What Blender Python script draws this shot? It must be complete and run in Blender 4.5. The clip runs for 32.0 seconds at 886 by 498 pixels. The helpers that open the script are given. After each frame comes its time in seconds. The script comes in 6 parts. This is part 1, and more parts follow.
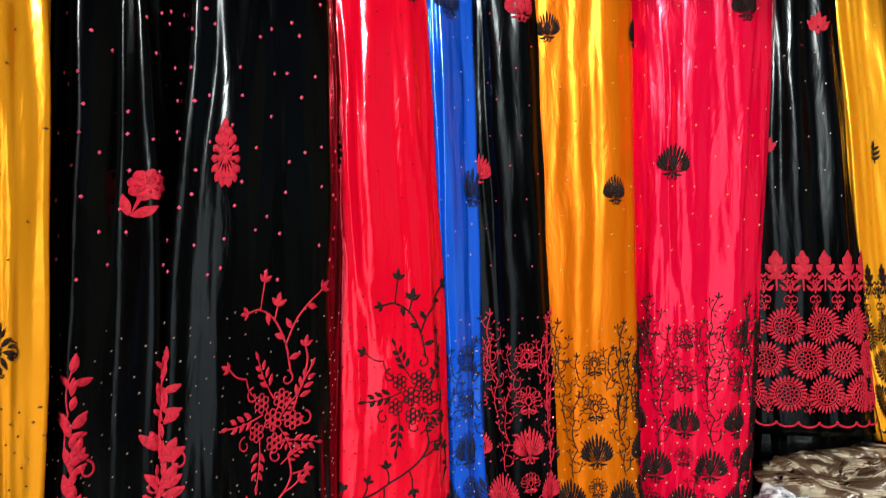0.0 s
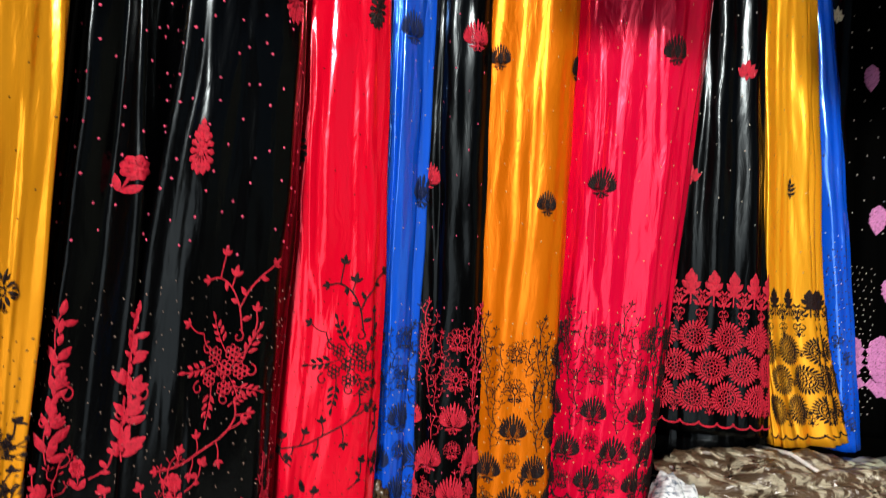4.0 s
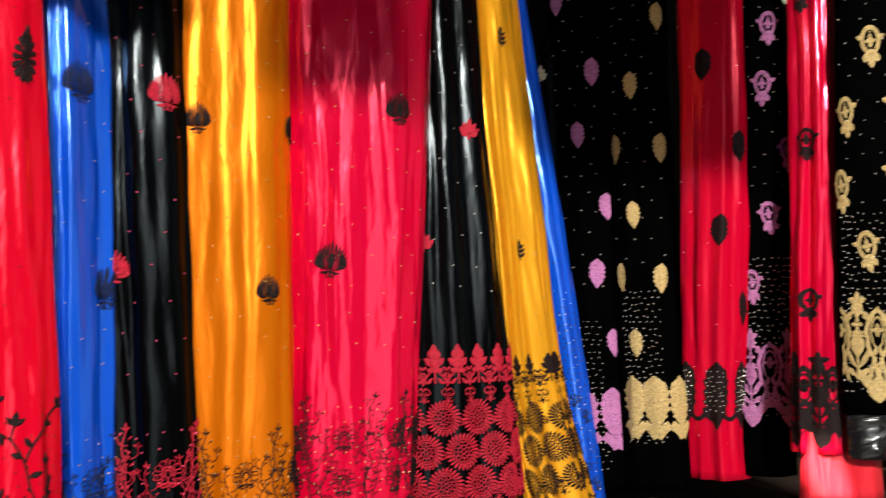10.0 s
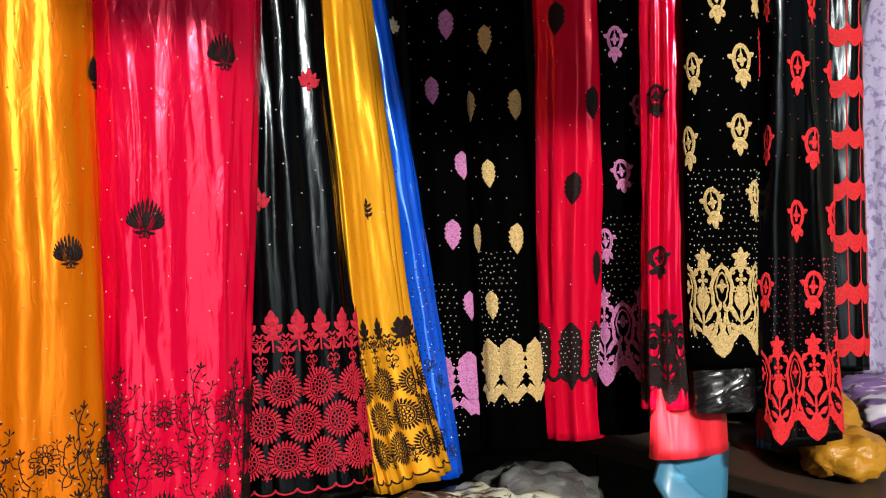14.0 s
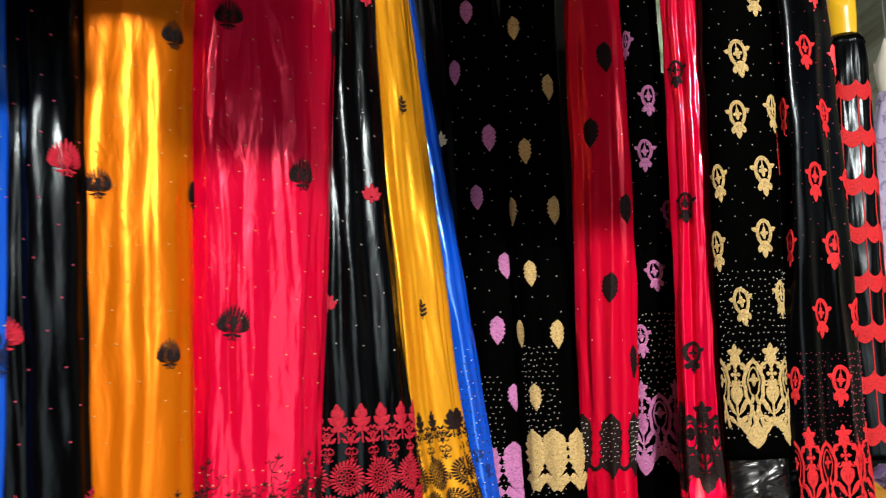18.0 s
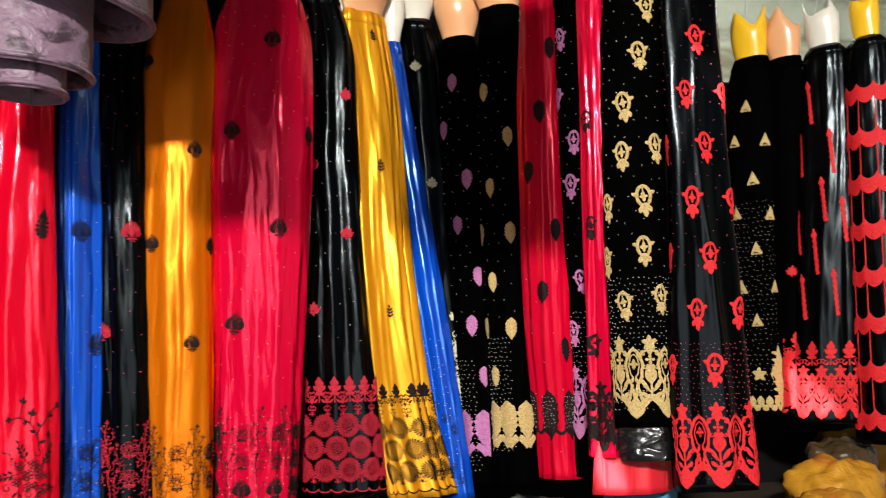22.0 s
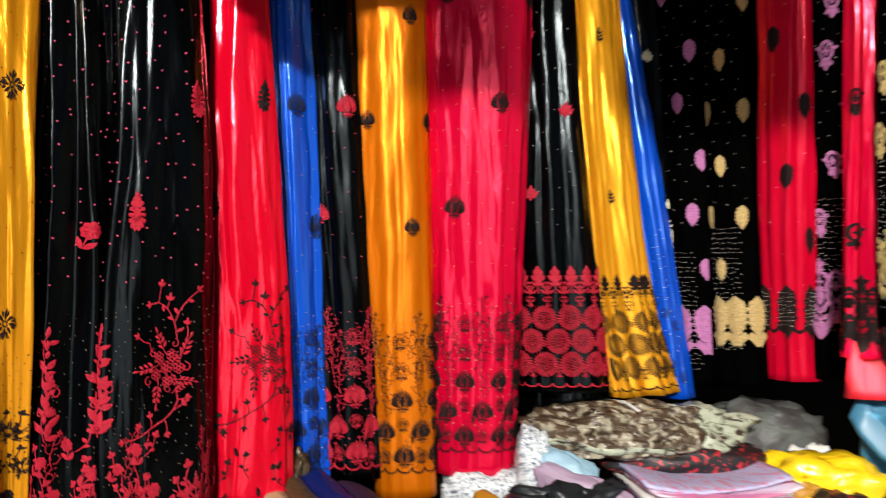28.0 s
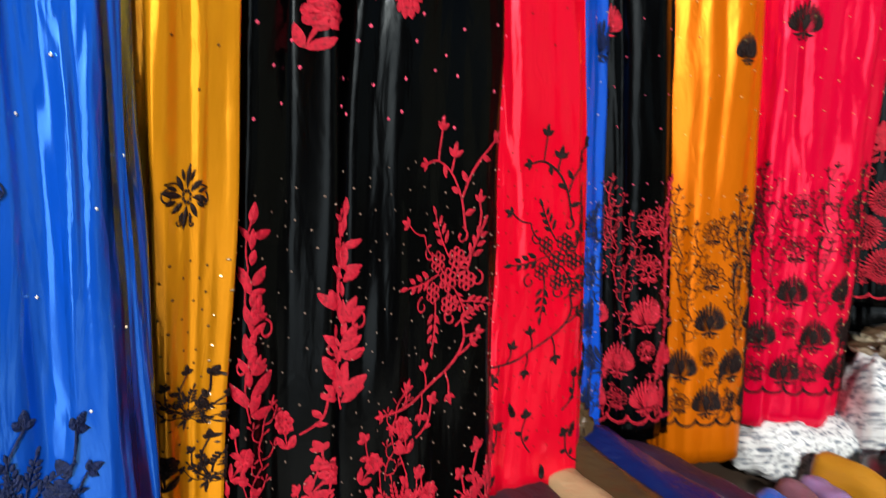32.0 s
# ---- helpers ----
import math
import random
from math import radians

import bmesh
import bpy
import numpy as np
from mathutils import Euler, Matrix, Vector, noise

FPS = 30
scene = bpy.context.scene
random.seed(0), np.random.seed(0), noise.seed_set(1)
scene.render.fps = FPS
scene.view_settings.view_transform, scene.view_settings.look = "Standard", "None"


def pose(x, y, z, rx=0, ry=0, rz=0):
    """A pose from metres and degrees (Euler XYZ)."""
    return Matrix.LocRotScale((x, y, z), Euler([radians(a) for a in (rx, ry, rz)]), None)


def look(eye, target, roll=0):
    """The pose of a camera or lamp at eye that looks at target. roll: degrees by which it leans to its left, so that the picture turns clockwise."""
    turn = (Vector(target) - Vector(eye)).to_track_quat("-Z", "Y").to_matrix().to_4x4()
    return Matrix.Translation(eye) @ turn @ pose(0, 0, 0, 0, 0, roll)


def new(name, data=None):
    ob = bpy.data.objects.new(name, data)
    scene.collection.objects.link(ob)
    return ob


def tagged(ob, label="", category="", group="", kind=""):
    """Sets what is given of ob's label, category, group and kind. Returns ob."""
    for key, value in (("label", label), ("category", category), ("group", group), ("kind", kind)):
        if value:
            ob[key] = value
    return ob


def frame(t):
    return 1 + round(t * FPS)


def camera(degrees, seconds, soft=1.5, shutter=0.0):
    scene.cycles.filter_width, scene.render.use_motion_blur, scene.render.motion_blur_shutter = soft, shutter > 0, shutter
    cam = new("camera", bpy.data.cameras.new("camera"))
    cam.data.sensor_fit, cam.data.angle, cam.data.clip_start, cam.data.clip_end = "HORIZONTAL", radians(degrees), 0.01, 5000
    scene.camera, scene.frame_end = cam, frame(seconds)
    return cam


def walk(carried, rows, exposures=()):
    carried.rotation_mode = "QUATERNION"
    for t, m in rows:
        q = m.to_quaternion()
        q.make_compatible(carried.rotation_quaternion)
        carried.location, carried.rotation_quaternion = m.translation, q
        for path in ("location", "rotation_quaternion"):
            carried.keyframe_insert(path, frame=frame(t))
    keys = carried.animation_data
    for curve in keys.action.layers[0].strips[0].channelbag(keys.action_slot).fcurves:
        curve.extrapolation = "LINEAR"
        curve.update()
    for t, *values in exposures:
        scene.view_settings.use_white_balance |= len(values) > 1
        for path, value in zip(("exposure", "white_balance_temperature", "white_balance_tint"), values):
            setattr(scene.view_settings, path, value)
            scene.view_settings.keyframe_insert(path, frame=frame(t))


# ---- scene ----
cam = camera(58.5, 32.0, soft=1.1, shutter=0.7)
METRES, EYE, TILT, LEAN, TURN = 2.8, 1.2, 0.0, 0.0, 0.0
ROWS = [
    (0.0, 0.0, 0.0, 0.0, 0.0, 0.0, -0.0),
    (0.5, 0.004, -0.0017, 0.0031, -0.25, 1.2, 0.14),
    (1.0, 0.0075, -0.0024, 0.0047, -0.96, 2.19, 0.12),
    (1.5, 0.005, -0.0075, 0.0051, -2.66, 2.84, -0.22),
    (2.0, -0.0034, -0.0182, 0.0087, -5.12, 2.87, -0.85),
    (2.5, -0.0106, -0.0321, 0.0063, -6.74, 2.23, -1.95),
    (3.0, -0.0113, -0.0395, 0.0036, -6.22, 1.8, -3.05),
    (3.5, -0.0006, -0.0418, 0.0039, -3.16, 1.04, -4.27),
    (4.0, 0.0248, -0.0421, -0.0002, 0.82, -0.16, -4.8),
    (4.5, 0.041, -0.0415, -0.0037, 4.52, -1.87, -4.43),
    (6.5, 0.0459, -0.0446, -0.0028, 8.75, -2.08, -2.74),
    (7.0, 0.0467, -0.0463, -0.0015, 8.09, -1.15, -2.34),
    (7.5, 0.0377, -0.0459, -0.0004, 5.43, -0.46, -1.93),
    (8.0, 0.0146, -0.0409, 0.0011, 0.92, 0.1, -1.67),
    (8.5, -0.0047, -0.033, 0.0047, -4.58, 0.63, -1.53),
    (9.0, 0.0007, -0.0142, 0.0081, -10.42, 1.85, -1.18),
    (9.5, 0.0182, 0.0032, 0.0115, -15.83, 3.43, -0.38),
    (10.0, 0.0247, 0.0066, 0.0127, -19.93, 4.54, 0.73),
    (10.5, 0.0303, 0.0048, 0.0117, -22.65, 5.3, 1.68),
    (11.0, 0.0356, 0.0018, 0.0106, -24.23, 5.77, 2.44),
    (11.5, 0.0375, 0.0005, 0.0098, -25.35, 6.32, 3.04),
    (12.0, 0.0399, 0.0003, 0.0132, -26.25, 6.63, 3.36),
    (12.5, 0.0419, 0.0041, 0.0148, -26.95, 6.17, 3.25),
    (13.0, 0.0438, 0.009, 0.0123, -27.49, 4.58, 2.67),
    (13.5, 0.0485, 0.0135, 0.0095, -27.74, 2.68, 2.04),
    (15.5, 0.0502, 0.0183, 0.0071, -27.63, 2.28, 1.25),
    (16.0, 0.0478, 0.0155, 0.0092, -27.98, 3.53, 1.28),
    (16.5, 0.0436, 0.0114, 0.011, -28.17, 5.13, 1.31),
    (17.0, 0.0382, 0.0055, 0.0126, -27.97, 6.79, 1.33),
    (17.5, 0.033, 0.0027, 0.014, -27.39, 7.94, 1.39),
    (18.0, 0.024, -0.0046, 0.0141, -26.28, 8.33, 1.92),
    (18.5, 0.0112, -0.0201, 0.0146, -25.59, 7.83, 3.25),
    (19.0, 0.0134, -0.039, 0.0134, -25.12, 7.38, 4.28),
    (19.5, 0.0299, -0.0561, 0.0118, -23.18, 7.5, 3.95),
    (20.0, 0.0628, -0.0753, 0.0092, -19.62, 7.81, 3.69),
    (20.5, 0.0845, -0.0971, 0.0071, -15.85, 7.51, 3.95),
    (21.0, 0.1002, -0.1305, 0.0093, -11.97, 7.04, 3.67),
    (21.5, 0.1362, -0.1644, 0.0061, -8.48, 7.78, 2.52),
    (22.0, 0.1623, -0.1882, 0.0055, -5.31, 8.26, 1.42),
    (22.5, 0.1658, -0.2009, 0.005, -2.13, 8.07, 0.35),
    (23.0, 0.1654, -0.2239, 0.0015, 0.55, 7.4, -0.83),
    (23.5, 0.1704, -0.2451, -0.0003, 2.85, 6.48, -1.81),
    (24.0, 0.1732, -0.2518, -0.001, 5.04, 5.38, -2.39),
    (24.5, 0.1725, -0.2538, -0.0023, 7.02, 4.62, -2.86),
    (25.0, 0.1678, -0.2492, -0.0022, 8.05, 4.03, -3.33),
    (25.5, 0.1603, -0.234, -0.0025, 7.79, 3.49, -3.56),
    (27.5, 0.0977, -0.1851, -0.0035, -1.48, 1.5, -0.15),
    (28.0, 0.0821, -0.1434, -0.002, 0.64, 1.46, 0.48),
    (28.5, 0.0676, -0.1161, 0.0001, 1.72, 1.6, 0.99),
    (29.0, 0.0361, -0.0966, 0.0027, 1.23, 2.29, 1.48),
    (29.5, 0.0065, -0.0789, 0.0029, 2.43, 2.55, 1.34),
    (30.0, -0.0111, -0.0392, 0.002, 5.28, 2.61, 0.49),
    (30.5, -0.0188, -0.0059, 0.0001, 7.19, 0.91, -1.25),
    (31.0, -0.0294, 0.0088, -0.0022, 5.82, -2.25, -2.17),
    (31.5, -0.0471, 0.0166, -0.007, 1.34, -5.62, -1.78),
    (32.0, -0.0592, 0.0178, -0.0099, -4.04, -8.15, -1.26),
]
walk(cam, [(t, pose(0, 0, EYE, TILT, LEAN, TURN) @ pose(METRES * x, METRES * y, METRES * z, 90 + pitch, roll, yaw)) for t, x, y, z, yaw, pitch, roll in ROWS],
     exposures=[(0.0, 2.7), (32.0, 2.7)])

# ---- light ----
world = bpy.data.worlds.new("sky")
scene.world = world
world.use_nodes = True
wn = world.node_tree
sky = wn.nodes.new("ShaderNodeTexSky")
sky.sky_type, sky.sun_disc = "NISHITA", False
sky.sun_elevation, sky.sun_rotation = radians(48), radians(200)
wn.links.new(sky.outputs[0], wn.nodes["Background"].inputs[0])
wn.nodes["Background"].inputs[1].default_value = 0.008


def lamp(name, kind, m, energy, color, **settings):
    data = bpy.data.lights.new(name, kind)
    data.energy, data.color = energy, color
    for key, value in settings.items():
        if key == "size":
            data.size = value
        if key == "size_y":
            data.shape, data.size_y = "RECTANGLE", value
        if key == "angle":
            data.angle = value
    ob = new(name, data)
    ob.matrix_world = m
    return ob


# unseen lamps behind the onlooker: one for street daylight, an added key for shadows
lamp("street_opening", "AREA", look((0.15, -3.9, 1.36), (0.20, 0.85, 1.30)), 5.4, (0.94, 0.98, 1.0), size=2.1, size_y=2.6)
KEY = Vector((-0.15, -4.3, 3.15))
lamp("added_key_lamp", "AREA", look(KEY, (0.30, 0.85, 1.3)), 72, (1.0, 0.96, 0.89), size=0.6, size_y=0.24)
SUN_WAY = Vector((0.42, 0.60, -0.68)).normalized()
lamp("sun", "SUN", look((0, 0, 6), Vector((0, 0, 6)) + SUN_WAY), 5.0, (1.0, 0.95, 0.86), angle=radians(0.5))


# ---- materials ----
def material(name, color, rough=0.5, metal=0.0, sheen=0.0, coat=0.0, grain=(40.0, 40.0), bump=0.1, depth=0.002, vary=0.15,
             spec=0.5, tint=None, second=None, mix=(6.0, 6.0), band=(0.45, 0.55), mottle=3.0, detail=5.0, warp=0.0, fine=None, fine_by=0.22, ridge=None, ridge_by=0.5, ior=1.5):
    """Principled surface with colour variation and relief, mapped in metres by the mesh's UV layer or its own coordinates."""
    mat = bpy.data.materials.new(name)
    mat.use_nodes = True
    nt = mat.node_tree
    b = nt.nodes["Principled BSDF"]
    b.inputs["Roughness"].default_value = rough
    b.inputs["Metallic"].default_value = metal
    b.inputs["Specular IOR Level"].default_value = spec
    b.inputs["Sheen Weight"].default_value = sheen
    b.inputs["IOR"].default_value = ior
    b.inputs["Coat Weight"].default_value = coat
    b.inputs["Coat Roughness"].default_value = 0.2
    if tint:
        b.inputs["Specular Tint"].default_value = (*tint, 1)
    co = nt.nodes.new("ShaderNodeTexCoord")

    def field(scale, detail=4.0, source="UV", rough_=0.55, distort=0.0):
        mp = nt.nodes.new("ShaderNodeMapping")
        mp.inputs["Scale"].default_value = (scale[0], scale[1], scale[0])
        nz = nt.nodes.new("ShaderNodeTexNoise")
        nz.inputs["Scale"].default_value = 1.0
        nz.inputs["Detail"].default_value = detail
        nz.inputs["Roughness"].default_value = rough_
        nz.inputs["Distortion"].default_value = distort
        nt.links.new(co.outputs[source], mp.inputs["Vector"])
        nt.links.new(mp.outputs["Vector"], nz.inputs["Vector"])
        return nz.outputs["Fac"]

    ramp = nt.nodes.new("ShaderNodeMixRGB")
    lo = [c * (1 - vary) for c in color]
    hi = [min(1.0, c * (1 + vary)) for c in color]
    ramp.inputs["Color1"].default_value = (*lo, 1)
    ramp.inputs["Color2"].default_value = (*hi, 1)
    nt.links.new(field((mottle, mottle)), ramp.inputs["Fac"])
    out = ramp.outputs["Color"]
    if second:
        cr = nt.nodes.new("ShaderNodeValToRGB")
        cr.color_ramp.elements[0].position, cr.color_ramp.elements[1].position = band
        nt.links.new(field(mix, 5.0, distort=0.6), cr.inputs["Fac"])
        mx = nt.nodes.new("ShaderNodeMixRGB")
        nt.links.new(cr.outputs["Color"], mx.inputs["Fac"])
        nt.links.new(out, mx.inputs["Color1"])
        mx.inputs["Color2"].default_value = (*second, 1)
        out = mx.outputs["Color"]
    nt.links.new(out, b.inputs["Base Color"])
    if bump:
        bp = nt.nodes.new("ShaderNodeBump")
        bp.inputs["Strength"].default_value = bump
        bp.inputs["Distance"].default_value = depth
        nt.links.new(field(grain, detail, distort=warp), bp.inputs["Height"])
        last = bp
        if ridge:
            # sharp forked creases
            crease = field(ridge, 0.6, distort=0.7)
            noise_node = crease.node
            noise_node.noise_type = "RIDGED_MULTIFRACTAL"
            last = nt.nodes.new("ShaderNodeBump")
            last.inputs["Strength"].default_value = ridge_by
            last.inputs["Distance"].default_value = 0.010
            nt.links.new(crease, last.inputs["Height"])
            nt.links.new(bp.outputs["Normal"], last.inputs["Normal"])
            bp = last
        if fine:
            # small wrinkles over the long creases
            last = nt.nodes.new("ShaderNodeBump")
            last.inputs["Strength"].default_value = fine_by
            last.inputs["Distance"].default_value = 0.0030
            nt.links.new(field(fine, 3.0, distort=0.8), last.inputs["Height"])
            nt.links.new(bp.outputs["Normal"], last.inputs["Normal"])
        nt.links.new(last.outputs["Normal"], b.inputs["Normal"])
    return mat


def satin(name, color, rough=0.16, metal=0.30, bump=0.85, **kw):
    """Lustrous cloth: part of its colour is thread gloss, and long crooked creases run down it."""
    kw.setdefault("spec", 0.5)
    kw.setdefault("grain", (22.0, 3.2))
    kw.setdefault("fine", (75.0, 20.0))
    kw.setdefault("fine_by", 0.30)
    kw.setdefault("depth", 0.015)
    return material(name, color, rough=rough, metal=metal, bump=bump, vary=0.10, mottle=5.0, detail=1.6, warp=0.9, **kw)


M_RED = satin("red satin", (0.72, 0.0015, 0.020), tint=(1.0, 0.62, 0.72), spec=0.70)
M_MAG = satin("crimson satin", (0.68, 0.0015, 0.036), tint=(1.0, 0.60, 0.72), spec=0.58)
M_DRED = satin("deep red satin", (0.58, 0.0015, 0.024), tint=(1.0, 0.50, 0.58), spec=0.38, rough=0.24, metal=0.18, bump=0.6)
M_HEM = satin("bright red lining satin", (0.60, 0.014, 0.026), tint=(1.0, 0.75, 0.75), spec=0.45, rough=0.50, metal=0.0)
M_LINING = satin("black lustrous lining", (0.07, 0.07, 0.07), rough=0.26, metal=0.95, bump=0.9, grain=(34.0, 46.0), depth=0.012)
M_BLACK = satin("black satin", (0.0004, 0.0004, 0.0005), rough=0.205, metal=0.0, spec=0.16, bump=0.70, ridge=(18.0, 1.6), ridge_by=0.8, grain=(19.0, 2.0), fine=(60.0, 13.0), fine_by=0.26, tint=(0.82, 0.94, 1.0))
M_STRETCH = satin("black stretch satin", (0.0006, 0.0006, 0.0007), rough=0.20, metal=0.0, spec=0.17, bump=0.20, grain=(9.0, 0.7), fine_by=0.12, tint=(0.80, 0.92, 1.0))
M_SLINKY = satin("black slinky satin", (0.0005, 0.0005, 0.0006), rough=0.24, metal=0.0, spec=0.22, bump=0.5, grain=(24.0, 1.6), ridge=(16.0, 1.4), ridge_by=0.7, fine_by=0.15, tint=(0.80, 0.92, 1.0))
M_VELVET = material("black velvet", (0.0003, 0.0003, 0.0003), rough=0.75, sheen=0.0, spec=0.010, grain=(300.0, 300.0), bump=0.1)
M_ORANGE = satin("orange gold satin", (0.66, 0.150, 0.001), tint=(1.0, 0.76, 0.40), spec=0.50, grain=(15.0, 1.7), metal=0.50, rough=0.36, bump=0.80, depth=0.018)
M_GOLD = satin("golden yellow satin", (0.82, 0.32, 0.008), tint=(1.0, 0.90, 0.60), spec=0.70, ridge=(16.0, 2.4), ridge_by=0.7, grain=(17.0, 1.9), metal=0.60, rough=0.235, bump=1.0, depth=0.020)
M_GOLD_SOFT = satin("soft golden yellow satin", (0.88, 0.38, 0.012), tint=(1.0, 0.90, 0.60), spec=0.70, ridge=(16.0, 2.4), ridge_by=0.8, grain=(20.0, 1.9), metal=0.50, rough=0.38, bump=1.0, depth=0.026)
M_BLUE = satin("royal blue satin", (0.003, 0.085, 0.68), tint=(0.45, 0.82, 1.0), spec=0.5, ridge=(13.0, 2.2), ridge_by=0.8, grain=(16.0, 2.8), fine=(52.0, 15.0), fine_by=0.30, metal=0.22, rough=0.17, ior=2.4, bump=1.0, depth=0.020)
M_BLUE_WIDE = satin("royal blue satin, loosely creased", (0.003, 0.085, 0.62), tint=(0.30, 0.80, 1.0), spec=0.5, ridge=(16.0, 2.4), ridge_by=1.0, grain=(27.0, 2.6), fine=(52.0, 13.0), fine_by=0.40, metal=0.30, rough=0.15, ior=2.5, bump=1.0, depth=0.034)
# second colour: the crushed pile's dark sheen patches, put into the base colour
M_MAUVE = material("mauve crushed velvet", (0.17, 0.098, 0.145), rough=0.42, sheen=0.30, spec=0.35, grain=(46.0, 60.0), bump=0.9, depth=0.006, vary=0.35,
                   second=(0.035, 0.014, 0.026), mix=(20.0, 34.0), band=(0.52, 0.62), mottle=24.0, warp=0.6)


M_LACE = material("lavender lace", (0.56, 0.50, 0.74), rough=0.6, grain=(120.0, 120.0), bump=0.6, vary=0.15, second=(0.30, 0.24, 0.48), mix=(60.0, 50.0), band=(0.52, 0.60))
M_DOTTED = material("grey dotted lace", (0.46, 0.45, 0.37), rough=0.7, grain=(90.0, 90.0), bump=0.5, second=(0.02, 0.02, 0.02), mix=(105.0, 95.0), band=(0.55, 0.58))


def thread(name, color, rough=0.55, sheen=0.0, spec=0.25):
    return material(name, color, rough=rough, sheen=sheen, spec=spec, grain=(520.0, 520.0), bump=1.0, depth=0.0016, vary=0.5, mottle=240.0, second=[0.35 * c for c in color], mix=(430.0, 430.0), band=(0.50, 0.68))


T_RED = thread("red thread", (0.43, 0.007, 0.026))
T_DARK = thread("black thread", (0.011, 0.0045, 0.0045), spec=0.16)
T_GOLD = thread("pale gold thread", (0.54, 0.38, 0.15), rough=0.5)
T_PINK = thread("pink thread", (0.50, 0.17, 0.38), rough=0.5)
T_NAVY = thread("navy thread", (0.004, 0.012, 0.06))
T_WHITE = thread("ivory thread", (0.62, 0.58, 0.40))
T_BRIGHT = thread("bright red thread", (0.68, 0.016, 0.022))
S_RED = material("red sequin", (0.95, 0.10, 0.20), rough=0.3, metal=0.3, bump=0)
S_PALE = material("pale sequin", (0.85, 0.78, 0.66), rough=0.3, metal=0.3, bump=0)
S_GILT = material("gilt sequin", (0.90, 0.62, 0.25), rough=0.25, metal=0.5, bump=0)
S_DIM = material("dull gilt sequin", (0.40, 0.26, 0.20), rough=0.4, metal=0.3, bump=0)
S_DARK = material("dark sequin", (0.10, 0.06, 0.03), rough=0.25, metal=0.6, bump=0)
M_WALL = material("dark board wall", (0.006, 0.0055, 0.005), spec=0.04, rough=0.8, grain=(8.0, 60.0), bump=0.2)
M_FLOOR = material("worn dark cement floor", (0.06, 0.057, 0.052), rough=0.85, grain=(60.0, 60.0), bump=0.3)
M_TARP = material("grey roof sheet", (0.09, 0.092, 0.088), rough=0.7, grain=(30.0, 30.0), bump=0.2)
M_FAR = material("pale painted far wall", (0.36, 0.37, 0.29), rough=0.8, grain=(20.0, 20.0), bump=0.2, vary=0.3, second=(0.17, 0.15, 0.10), mix=(2.0, 7.0), band=(0.45, 0.62))
M_WOOD = material("dark brown table wood", (0.045, 0.028, 0.018), rough=0.6, grain=(8.0, 90.0), bump=0.3)
M_STEEL = material("dull steel pipe", (0.45, 0.46, 0.46), rough=0.35, metal=0.9, bump=0.05)
P_ORANGE = material("peach plastic", (0.80, 0.40, 0.19), rough=0.28, coat=0.3, bump=0.02, vary=0.1)
P_WHITE = material("milky plastic", (0.78, 0.74, 0.64), rough=0.28, coat=0.3, bump=0.02, vary=0.08)
P_YELLOW = material("yellow plastic", (0.90, 0.52, 0.02), rough=0.28, coat=0.3, bump=0.02, vary=0.1)


# ---- tools ----
def part(name, bm, mat, parent=None, label="", smooth=True):
    me = bpy.data.meshes.new(name)
    if isinstance(bm, tuple):
        me.from_pydata(*bm)
    else:
        bm.to_mesh(me)
        bm.free()
    me.materials.append(mat)
    if smooth:
        me.polygons.foreach_set("use_smooth", [True] * len(me.polygons))
    ob = new(name, me)
    xyz = np.zeros(len(me.vertices) * 3)
    me.vertices.foreach_get("co", xyz)
    xyz = xyz.reshape(-1, 3)
    with_uv(ob, np.stack([xyz[:, 0] + 0.6 * xyz[:, 1], xyz[:, 2] + 0.4 * xyz[:, 1]], -1))
    if parent:
        ob.parent = parent
    if label:
        tagged(ob, label)
    return ob


def with_uv(ob, uv):
    """UVs in metres, one per vertex."""
    me = ob.data
    layer = me.uv_layers[0] if me.uv_layers else me.uv_layers.new(name="metres")
    index = np.zeros(len(me.loops), dtype=np.int32)
    me.loops.foreach_get("vertex_index", index)
    layer.data.foreach_set("uv", np.asarray(uv, dtype=np.float32)[index].ravel())
    return ob


def root(name, place, label, category, group=""):
    ob = new(name)
    ob.location = place
    ob.empty_display_size = 0.05
    return tagged(ob, label, category, group)


def box(bm, lo, hi, bevel=0.0):
    m = Matrix.Translation([(a + b) / 2 for a, b in zip(lo, hi)]) @ Matrix.Diagonal([b - a for a, b in zip(lo, hi)] + [1])
    made = bmesh.ops.create_cube(bm, size=1.0, matrix=m)
    if bevel:
        edges = {e for v in made["verts"] for e in v.link_edges}
        bmesh.ops.bevel(bm, geom=list(edges), offset=bevel, segments=2, affect="EDGES", profile=0.5)
    return bm


def slab(name, lo, hi, mat, label, category, kind="structure", bevel=0.0):
    ob = part(name, box(bmesh.new(), lo, hi, bevel), mat, smooth=False)
    return tagged(ob, label, category, kind=kind)


